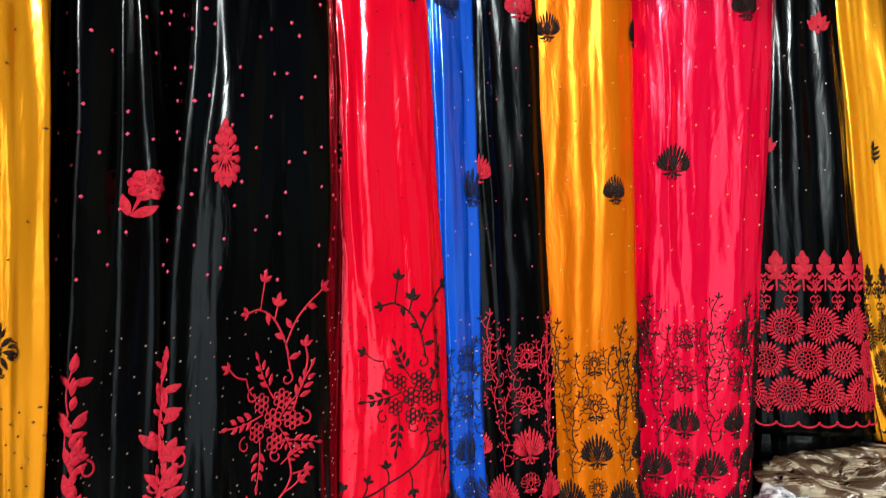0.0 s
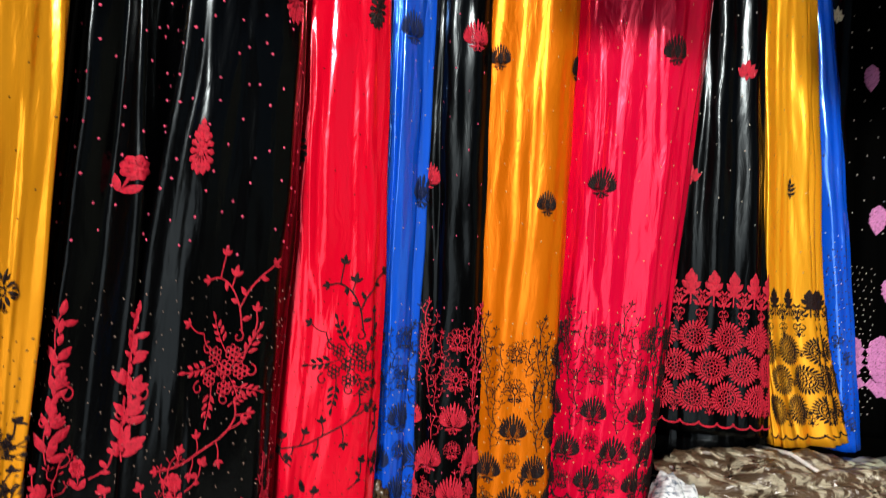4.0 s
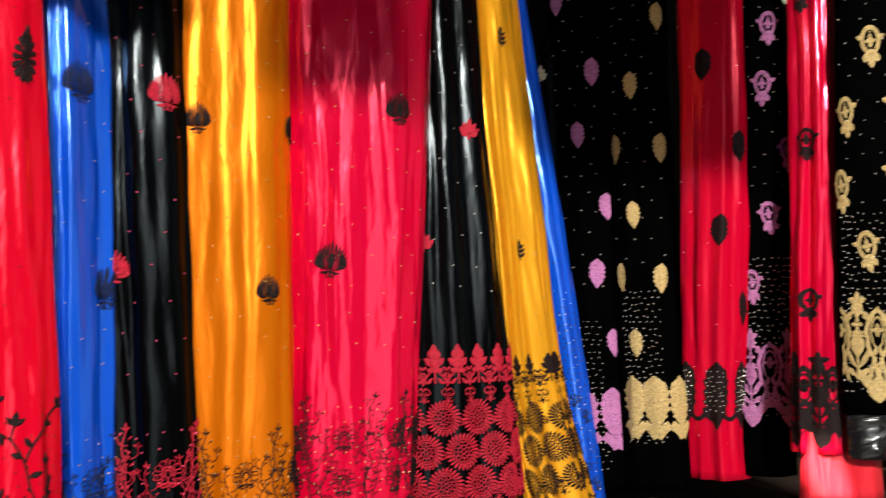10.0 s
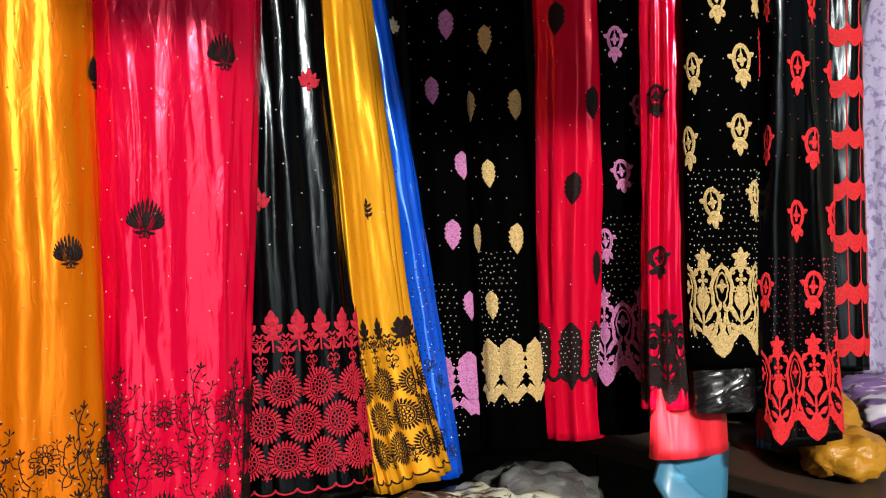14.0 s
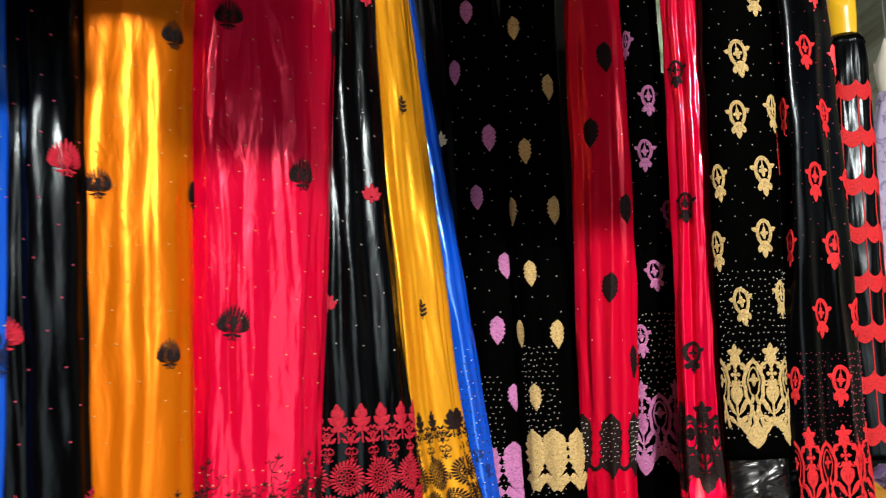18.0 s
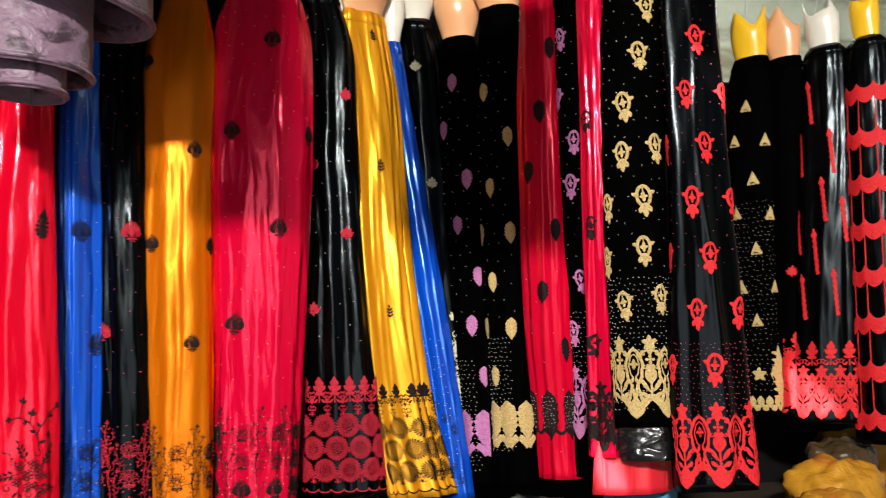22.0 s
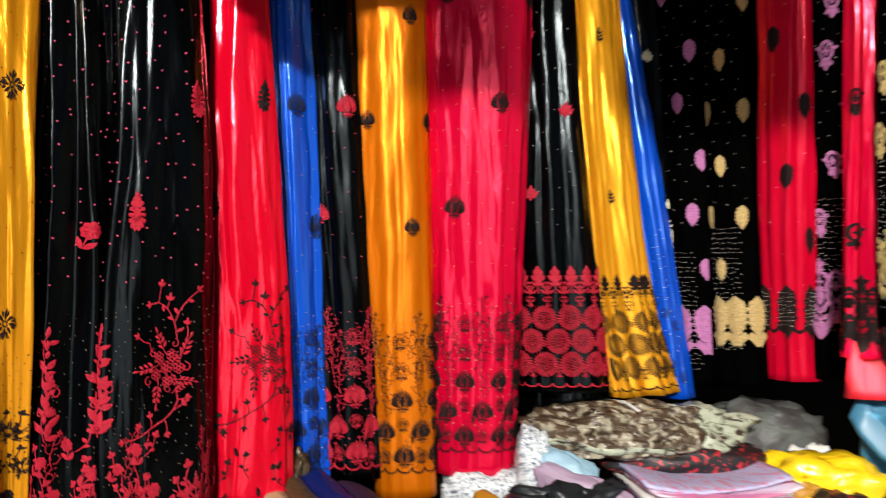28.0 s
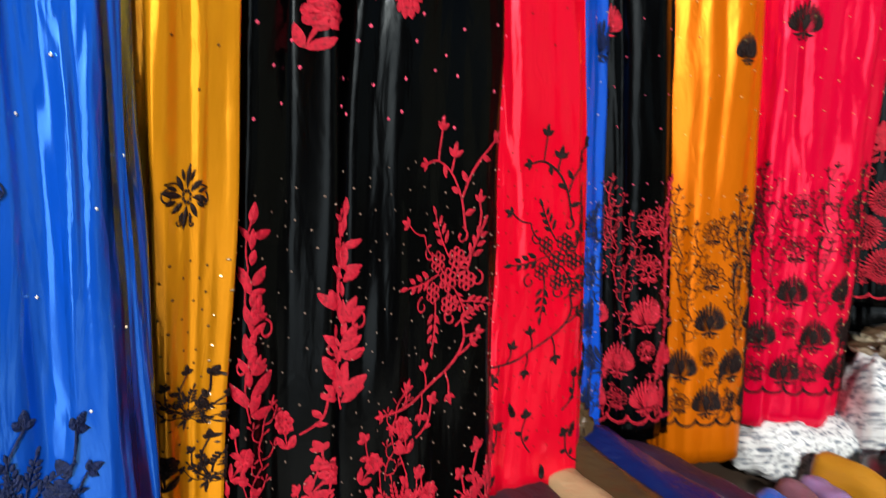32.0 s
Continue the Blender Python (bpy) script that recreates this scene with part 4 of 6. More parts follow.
def vine(h=0.075):
    """A thin coral-like vine of forked twigs, growing up."""
    s = Stitch().line((0, 0), (0.003, h * 0.35), (-0.002, h * 0.7), (0.001, h), width=0.0010, bow=0.12)
    n = max(4, round(h / 0.0115))
    for i in range(n):
        y, sx = h * (0.06 + 0.92 * i / n), (-1) ** i
        x = 0.003 * math.sin(i * 1.3)
        tx, ty = x + sx * 0.0074, y + 0.0078
        s.line((x, y), (tx, ty), width=0.0009, bow=-0.25 * sx, n=5)
        for a in (-46, 8, 58):
            s.petal(tx, ty, 0.0054, 0.0015, a * sx, n=5, tip=2.4)
        s.petal(x, y + 0.004, 0.0066, 0.0016, -50 * sx, n=5, tip=2.4)
    return s.petal(0.001, h, 0.0066, 0.0018, 0, n=5).petal(0.001, h, 0.005, 0.0016, 50, n=5).petal(0.001, h, 0.005, 0.0016, -50, n=5)


def blossom():
    """A fan of loop petals on two curled leaves."""
    s = Stitch()
    for i in range(9):
        a = radians(-112 + 28 * i)
        s.arc(0.0085 * math.sin(a), 0.002 + 0.0085 * math.cos(a), 0.0016 + 0.0024 * abs(math.sin(a)), 0.0016 + 0.0024 * abs(math.cos(a)), 0, 360, 0.0007, n=9)
        s.line((0.003 * math.sin(a), 0.002 + 0.003 * math.cos(a)), (0.0062 * math.sin(a), 0.002 + 0.0062 * math.cos(a)), width=0.0009, n=3)
    s.arc(0, 0.001, 0.0026, 0.0036, 0, 360, 0.0012, n=10)
    for sx in (-1, 1):
        s.curl(sx * 0.003, -0.008, 0.0045, 280, 0.0012, sx).petal(0, -0.006, 0.009, 0.0026, 110 * sx, n=4)
    return s.line((0, -0.003), (0, -0.014), width=0.0012, n=4)


def spots(key, rows, mat, size=0.0024, seed=1, jitter=0.25, name="beadwork", label="", lift=0.0004):
    """Many tiny sequins; rows of (u from, u to, v from, v to, spacing)."""
    rnd = random.Random(seed)
    c = CLOTH[key]
    us, vs = [], []
    for u0, u1, v0, v1, gap_ in rows:
        nv, nu = max(1, int((v1 - v0) / gap_)), max(1, int((u1 - u0) / gap_))
        for j in range(nv):
            for i in range(nu):
                us.append(u0 + (i + 0.5 * (j % 2) + jitter * rnd.uniform(-1, 1)) * gap_)
                vs.append(v0 + (j + jitter * rnd.uniform(-1, 1)) * gap_)
    us, vs = np.array(us), np.clip(np.array(vs), 0.002, c.top - c.hem - 0.004)
    r = size / 2
    P, Fc = [], []
    for k, (du, dv, h) in enumerate(((0, 0, 0.0016), (r, 0, 0.0006), (0, r, 0.0006), (-r, 0, 0.0006), (0, -r, 0.0006))):
        P.append(c.place(us + du, vs + dv, h + lift))
    P = np.stack(P, 1).reshape(-1, 3)
    for n in range(len(us)):
        b = 5 * n
        Fc += [(b, b + 1, b + 2), (b, b + 2, b + 3), (b, b + 3, b + 4), (b, b + 4, b + 1)]
    ob = part(name, (P.tolist(), [], Fc), mat, SKIRT[key], label, smooth=False)
    return tagged(ob, kind="stuff")


def scatter(key, shape, spots_, mat, name, scale=1.0, lean=6.0):
    """The same applique at several places (u, v) on a skirt."""
    rnd = random.Random(len(key) * 7 + len(spots_))
    for u, v in spots_:
        sew(key, shape, u, v, mat, name, scale=scale * rnd.uniform(0.94, 1.06), angle=rnd.uniform(-lean, lean))


# black skirts with red flowers, and the red one with black
scatter("black_a", rose(), [(-.002, .338), (-.005, .661)], T_RED, "rose_applique", .92)
scatter("black_b", cone(), [(-.035, .329), (.029, .484), (-.047, .631)], T_RED, "bud_applique", 1.05)
scatter("red", cone(), [(.030, .462), (-.048, .609)], T_DARK, "bud_applique", 1.0)
for key, u, v, w in (("black_a", .002, .828, .46), ("black_a", -.055, .834, .34), ("black_b", -.004, .824, .84), ("black_b", -.098, .832, .36), ("red", .018, .826, .95), ("red", -.090, .84, .9), ("red", .115, .84, .9)):
    mat = T_DARK if key == "red" else T_RED
    if w < .6:
        # a fold hides the rest of the figure
        sew(key, spire(round(1000 * abs(u))), u + .010, v, mat, "leafy_spire_embroidery", stretch=.9)
        continue
    whole = sew(key, bouquet(), u, v, mat, "bouquet_embroidery", stretch=w)
    sew(key, floret(0.0054), u, v, mat, "floret", stretch=w, owner=whole)
    for a in FLORETS:
        a = radians(a)
        sew(key, floret(0.0048), u, v, mat, "floret", stretch=w, at=(0.0168 * math.sin(a), 0.0168 * math.cos(a)), owner=whole)
for key, u, v, w, a in (("black_a", .003, .985, .6, 8), ("black_a", -.050, .990, .5, -6), ("black_b", .030, .990, .8, 5), ("black_b", -.042, .985, .7, -10)):
    sew(key, shrub(), u, v, T_DARK if key == "red" else T_RED, "shrub_embroidery", stretch=w, angle=a)
for key, us in (("black_a", (-.045, .04)), ("black_b", (-.055, .055))):
    for i, u in enumerate(us):
        sew(key, vine(0.06), u, .955 + .01 * (i % 2), T_DARK if key == "red" else T_RED, "vine_embroidery", angle=14 * (-1) ** i)
for u, v, a in ((-.030, .930, -20), (.028, .952, 24), (.000, .985, -8), (-.045, .990, 30), (.048, 1.000, -30), (.055, .905, 12)):
    sew("red", twig(.030, .2 if a < 0 else -.2), u, v, T_DARK, "twig_embroidery", angle=a)
    sew("red", cone(), u + .012, v + .018, T_DARK, "bud_embroidery", scale=.30, angle=a)
for key, places in (("black_a", ((-.052, .930), (-.020, .915), (.004, .948), (.030, .925), (-.038, .972), (.018, .985), (.046, .968), (-.006, 1.010))),
                    ("black_b", ((-.068, .945), (-.040, .925), (-.022, .975), (.050, .950), (.024, 1.000), (.066, .985), (-.055, 1.010)))):
    for i, (u, v) in enumerate(places):
        sew(key, rose(), u, v, T_RED, "flower_embroidery", scale=.62 + .08 * (i % 3), stretch=.8, angle=24 * (-1) ** i)
        sew(key, twig(.026, .15 * (-1) ** i), u + .010, v + .004, T_RED, "twig_embroidery", angle=-30 * (-1) ** i)
spots("black_a", [(-.07, .07, .38, .75, .024)], S_RED, size=.0029, seed=3, jitter=.4)
spots("black_a", [(-.06, .06, .05, .42, .040)], S_PALE, size=.0017, seed=31, jitter=.45)
spots("black_a", [(-.075, .075, .76, 1.05, .0150)], S_DIM, size=.0015, seed=33, jitter=.45)
spots("black_b", [(-.09, .09, .38, .75, .024)], S_RED, size=.0029, seed=4, jitter=.4)
spots("black_b", [(-.07, .07, .05, .42, .040)], S_PALE, size=.0017, seed=32, jitter=.45)
spots("black_b", [(-.09, .09, .75, 1.05, .0140)], S_DIM, size=.0015, seed=34, jitter=.45)
spots("red", [(-.06, .06, .05, .72, .034), (-.07, .07, .74, 1.0, .012)], S_DARK, size=.0017, seed=5)

# yellow and blue skirts with dark sprays
for u, v in ((.006, .494), (-.003, .763), (.023, .221), (-.036, .36)):
    sew("yellow_left", spray(), u, v, T_DARK, "spray_applique", scale=.95, stretch=.70, angle=4)
scatter("blue_left", spray(), [(-.009, .755), (.060, .624), (.056, .358), (-.019, .512), (-.059, .63), (-.064, .37)], T_NAVY, "spray_applique", .98)
for i, (u, v) in enumerate(((-.002, .892), (-.014, .925), (.012, .935), (-.002, .965), (-.016, .995), (.014, 1.0), (-.002, 1.015))):
    sew("yellow_left", rose() if i % 2 else shrub(), u, v, T_DARK, "border_embroidery", scale=0.58, angle=20 * (-1) ** i)
for i, (u, v) in enumerate(((.008, .895), (-.05, .90), (-.022, .925), (.036, .940), (-.075, .95), (.006, .970), (-.04, .98), (.046, 1.005), (-.07, 1.015), (-.012, 1.025))):
    sew("blue_left", spray() if i % 2 else shrub(), u, v, T_NAVY, "border_embroidery", scale=0.85, angle=25 * (-1) ** i)
spots("yellow_left", [(-.03, .03, .05, .75, .030), (-.03, .03, .80, .92, .010)], S_DARK, size=.0018, seed=6)
spots("blue_left", [(-.08, .08, .05, .90, .040)], S_PALE, size=.0018, seed=7)

# lotus borders
LOTUS = {"orange": (T_DARK, .770, .060, .000), "crimson": (T_DARK, .765, .100, -.012), "black_c": (T_RED, .770, .058, .006), "blue_mid": (T_NAVY, .770, .050, .0)}
for key, (mat, v0, reach, u0) in LOTUS.items():
    step = .0275
    for i in range(-4, 5):
        u = u0 + step * i
        if abs(u) > reach:
            continue
        if i % 2:
            # forked vines in two storeys
            sew(key, vine(.095), u - .003, v0 + .095, mat, "vine_embroidery", scale=1.05, angle=4 * (-1) ** (i // 2))
            sew(key, vine(.080), u + .003, v0 + .148, mat, "vine_embroidery", angle=-5 * (-1) ** (i // 2))
            sew(key, lotus(r=.0180), u, v0 + .168, mat, "lotus_embroidery")
            sew(key, blossom(), u, v0 + .208, mat, "blossom_embroidery", scale=.85)
            sew(key, link(), u - .014, v0 + .178, mat, "scroll_embroidery", scale=.7)
        else:
            sew(key, blossom(), u, v0 + .036, mat, "blossom_embroidery", scale=1.0)
            sew(key, blossom(), u, v0 + .080, mat, "blossom_embroidery", scale=1.1)
            sew(key, lotus(r=.0180), u, v0 + .122, mat, "lotus_embroidery")
            sew(key, lotus(r=.0180), u, v0 + .205, mat, "lotus_embroidery")
            sew(key, blossom(), u, v0 + .160, mat, "blossom_embroidery", scale=.8)
            sew(key, vine(.05), u + .013, v0 + .226, mat, "vine_embroidery", scale=.9)
            sew(key, vine(.05), u - .012, v0 + .070, mat, "vine_embroidery", scale=.85, angle=-8)
            sew(key, vine(.05), u + .012, v0 + .062, mat, "vine_embroidery", scale=.85, angle=8)
    s = Stitch()
    for i in range(-5, 6):
        s.arc(i * .021, 0.004, .0105, .008, 90, 270, .0016, n=8)
        s.arc(i * .021, 0.002, .0105, .008, 90, 270, .0008, n=8)
    sew(key, s, 0, v0 + .226, mat, "scalloped_edging")
scatter("orange", lotus(), [(-.052, .158), (.033, .310), (-.039, .468), (.025, .631), (.07, .47)], T_DARK, "lotus_applique", .80)
scatter("crimson", lotus(), [(.029, .128), (-.035, .292), (.120, .294), (.044, .461), (-.027, .620), (-.1, .46)], T_DARK, "lotus_applique", .95)
scatter("black_c", lotus(fill=.8), [(.016, .460), (-.038, .621)], T_RED, "lotus_applique", .95)
scatter("blue_mid", lotus(fill=.8), [(-.006, .462), (.02, .64)], T_NAVY, "lotus_applique", .95)
for key, w, mat, sd in (("orange", .06, S_GILT, 8), ("crimson", .09, S_GILT, 9), ("black_c", .05, S_RED, 10), ("blue_mid", .05, S_DIM, 11)):
    spots(key, [(-w, w, .05, .76, .030), (-w, w, .77, .99, .014)], mat, size=.0021, seed=sd)

# roundel borders
for key, mat, v0, us, scale in (("black_d", T_RED, .745, (-.104, -.062, -.020, .022, .064, .106), 1.0), ("yellow_right", T_DARK, .735, (-.062, -.020, .022, .064), .94)):
    for i, u in enumerate(us):
        for k, (du, dv) in enumerate(((0, .060), (.021, .097), (0, .134))):
            size = scale * (1.20 + .05 * ((i + k) % 2))
            wheel = sew(key, roundel(), u + du, v0 + dv, mat, "roundel_embroidery", scale=size)
            sew(key, heart(), u + du, v0 + dv, mat, "netted_heart", scale=size, owner=wheel)
            sew(key, link(), u + du + .021, v0 + dv + .004, mat, "scroll_embroidery", scale=.42)
        sew(key, link(), u + .021, v0 + .146, mat, "scroll_embroidery", scale=.9)
    for i in range(round((us[-1] - us[0]) / .027) + 1):
        u = us[0] - .004 + .027 * i
        sew(key, fleur(), u, v0 + .002, mat, "fleur_embroidery", scale=1.12 if key == "black_d" else .88)
        sew(key, link(), u + .0135, v0 + .012, mat, "scroll_embroidery", scale=1.1)
        sew(key, link(), u + .0135, v0 + .034, mat, "scroll_embroidery", scale=.9)
    s = Stitch()
    for i in range(-4, 5):
        s.arc(i * .022, 0.004, .011, .006, 90, 270, .0022, n=8)
    sew(key, s, 0, v0 + .168, mat, "scalloped_edging")
scatter("black_d", crown(), [(.031, .469), (-.033, .604), (.034, .209), (-.03, .34)], T_RED, "leaf_crown_applique", 1.0)
scatter("yellow_right", sprig(), [(.010, .050), (.000, .315), (-.004, .590)], T_DARK, "sprig_applique", .95)
scatter("black_e", crown(), [(.001, .110), (.015, .356), (.044, .623), (-.02, .24)], T_WHITE, "leaf_crown_applique", .95)
for i in range(12):
    sew("black_e", link(), .045 - .010 * (i % 2), .665 + .0235 * i, T_WHITE, "scroll_embroidery", scale=1.45, angle=20 * (-1) ** i)
    if i % 3 == 0:
        sew("black_e", fleur(), .040, .69 + .0235 * i, T_WHITE, "fleur_embroidery", scale=.7, angle=12)
spots("black_d", [(-.07, .07, .05, .72, .032)], S_PALE, size=.0020, seed=12)
spots("yellow_right", [(-.05, .05, .05, .90, .026)], S_GILT, size=.0020, seed=13)
spots("blue_right", [(-.04, .04, .05, .62, .030), (-.04, .04, .62, .88, .008)], S_DARK, size=.0026, seed=14)
spots("blue_right", [(-.04, .04, .60, .88, .014)], S_PALE, size=.0018, seed=41, jitter=.45)
for i in range(8):
    sew("blue_right", link(), -.02 + .014 * (i % 4), .70 + .022 * i, T_NAVY, "scroll_embroidery", scale=.9, angle=20 * (-1) ** i)

# leaf appliques
scatter("black_pink_leaf", leaf(), [(-.012, .102), (-.038, .199), (.011, .305), (-.012, .396), (.024, .499), (.006, .594), (.024, .691)], T_PINK, "leaf_applique", 1.0, 3)
scatter("black_gold_leaf", leaf(), [(-.030, .177), (.021, .274), (-.019, .371), (.019, .462), (-.022, .554), (.011, .643), (-.028, .731), (-.048, .46), (-.05, .64)], T_GOLD, "leaf_applique", 1.0, 3)
scatter("deep_red", leaf(.025, .044), [(.037, .122), (.014, .245), (-.013, .356), (.037, .466), (.006, .577), (.048, .680)], T_DARK, "leaf_applique", 1.0, 4)
for u, key, mat in ((.017, "black_pink_leaf", T_PINK), (-.022, "black_pink_leaf", T_PINK), (-.006, "black_gold_leaf", T_GOLD), (.030, "black_gold_leaf", T_GOLD), (-.038, "black_gold_leaf", T_GOLD)):
    v = .790 if key == "black_pink_leaf" else .812
    sew(key, leaf(.040, .074, .35), u, v, mat, "oval_applique")
    foot = Stitch()
    for sx in (-1, 1):
        foot.line((0, -.046), (sx * .017, -.028), width=.012, bow=.06 * sx)
    sew(key, foot, u, v, mat, "pointed_applique")
for u in (.003, .047, -.041):
    sew("deep_red", leaf(.036, .092, .3), u, .797, T_DARK, "oval_applique")
    spots("deep_red", [(u - .014, u + .014, .765, .83, .0065)], S_PALE, size=.0018, seed=15, lift=.0018)
foot = Stitch()
for i in range(-2, 3):
    foot.arc(i * .022, .012, .012, .016, 90, 270, .006, n=8)
sew("deep_red", foot, 0.0, .825, T_DARK, "lace_edging")
for key, w, sd in (("black_pink_leaf", .05, 16), ("black_gold_leaf", .05, 17)):
    spots(key, [(-w, w, .12, .66, .026), (-w, w * .2, .66, .88, .0085)], S_PALE, size=.0020, seed=sd)
spots("deep_red", [(-.05, .05, .1, .9, .05)], S_PALE, size=.0016, seed=18)

# crest appliques and pierced borders
CRESTS = {
    "black_pink_crest": (T_PINK, [(-.024, .093), (-.002, .293), (-.012, .373), (-.005, .544), (-.035, .207), (-.029, .635), (.022, .46)], .759, .056, -.034, .86),
    "red_narrow": (T_DARK, [(-.008, .289), (-.005, .478), (-.002, .680)], .800, .030, .006, .8),
    "black_gold_crest": (T_GOLD, [(.023, .115), (.008, .198), (-.019, .285), (-.024, .369), (.010, .445), (.007, .528), (-.029, .617), (-.060, .453), (.034, .358), (.033, .608), (-.068, .543)], .734, .0525, -.044, 1.0),
    "black_red_crest": (T_BRIGHT, [(-.002, .178), (-.027, .272), (.002, .361), (-.028, .452), (-.004, .544), (-.031, .634), (-.008, .723), (.044, .275), (.044, .453), (.044, .633), (-.086, .36), (-.088, .54), (-.092, .721)], .843, .062, -.010, 1.0),
}
for key, (mat, where, v0, step, u0, size) in CRESTS.items():
    scatter(key, crest(), where, mat, "crest_applique", size, 10)
    for i in (-3, -2, -1, 0, 1, 2, 3):
        u = u0 + i * step
        if abs(u) < CLOTH[key].mean * 2.0:
            sew(key, damask(step, .131 if step > .05 else .115, .5 if key == "black_gold_crest" else 0.0), u, v0, mat, "lace_border")
    if key == "red_narrow":
        continue
    w = CLOTH[key].mean * 1.4
    spots(key, [(-w, w, .05, .60, .024), (-w, w, v0 - .16, v0 - .03, .0088), (-w, w, v0 + .02, v0 + .068, .010)], S_RED if key == "black_red_crest" else S_PALE, size=.0018 if key == "black_red_crest" else .0020, seed=len(key))

# the farther skirts
tri = Stitch().strip([(0, -.0125), (0, -.004), (0, .006), (0, .015)], [.026, .018, .0095, .001])
for i in range(-1, 2):
    tri.disc(i * .0085, -.0125, .0044, .0030, n=8)
scatter("black_triangle", tri, [(-.002, .121), (.010, .293), (.012, .454), (.008, .615), (-.029, .200), (-.030, .369), (.046, .376), (.052, .541), (-.023, .539), (.040, .206)], T_GOLD, "triangle_applique", 1.0, 3)
for u, a in ((-.042, 1), (.052, -1)):
    s = Stitch().strip([(0, -.062), (-.004 * a, -.030), (.006 * a, 0), (-.004 * a, .030), (0, .064)], [.006, .024, .034, .022, .002])
    for i in range(7):
        s.petal(0, -.052 + .016 * i, .019, .008, 78 * a, n=5)
    sew("black_triangle", s, u, .735, T_GOLD, "pointed_border")
sew("black_triangle", star(.016), .006, .735, T_GOLD, "star_applique")
s = Stitch()
for i in range(-3, 4):
    s.petal(i * .018, -.008, .026, .016, 0).disc(i * .018 + .009, -.008, .007)
sew("black_triangle", s, .005, .800, T_GOLD, "pointed_border")
spots("black_triangle", [(-.05, .06, .35, .78, .011)], S_PALE, size=.0018, seed=21)
for u, v in ((-.029, .130), (.018, .248), (.002, .353), (-.014, .467), (-.052, .246), (-.039, .564), (.028, .557), (.045, .40), (-.055, .42)):
    bar = Stitch().strip([(0, -.050), (0, -.02), (0, .01), (0, .035)], .0070).disc(0, .038, .0066, .0075).petal(0, .042, .010, .006, 0)
    for i in range(12):
        bar.disc(.0036 * (-1) ** i, -.046 + .0065 * i, .0022, n=6, rings=1)
    sew("black_bar", bar, u, v, T_BRIGHT, "bar_applique", angle=-6)
for key, v0 in (("black_bar", .72), ("black_plain", .69)):
    for i in range(-2, 3):
        sew(key, damask(.040, .11), i * .038, v0 + .05, T_BRIGHT, "lace_border")
        sew(key, fleur(), i * .038 + .018, v0 - .03, T_BRIGHT, "fleur_embroidery", scale=1.3)
scallop = Stitch()
for i in range(9):
    q = i / 8 * 2 - 1
    top, low = .009 + .014 * abs(q) ** 2.2, -.024 + .013 * q * q
    scallop.p += [(q * .0165, top, .0003), (q * .0165, (top + low) / 2, .0014), (q * .0165, low, .0003)]
    if i:
        a = 3 * i - 3
        scallop.f += [(a, a + 1, a + 4, a + 3), (a + 1, a + 2, a + 5, a + 4)]
drop = Stitch().line((0, .046), (0, -.046), width=.0024)
for j in range(8):
    for i in range(-3, 4):
        sew("black_scallop", scallop, i * .032 + .004 * (j % 2), .128 + .0985 * j, T_BRIGHT, "scallop_applique")
        if j < 7:
            sew("black_scallop", drop, i * .032 + .018, .173 + .0985 * j, T_BRIGHT, "cord_applique")
scatter("black_plain", crown(), [(-.02, .27), (.01, .50), (-.03, .40)], T_BRIGHT, "leaf_crown_applique", 1.0)

for i in range(-3, 4):
    for j in range(4):
        sew("black_plain", star(.0125) if (i + j) % 2 else rose(), i * .021 + .01 * (j % 2), .690 + .034 * j, T_BRIGHT, "flower_embroidery", scale=.9)

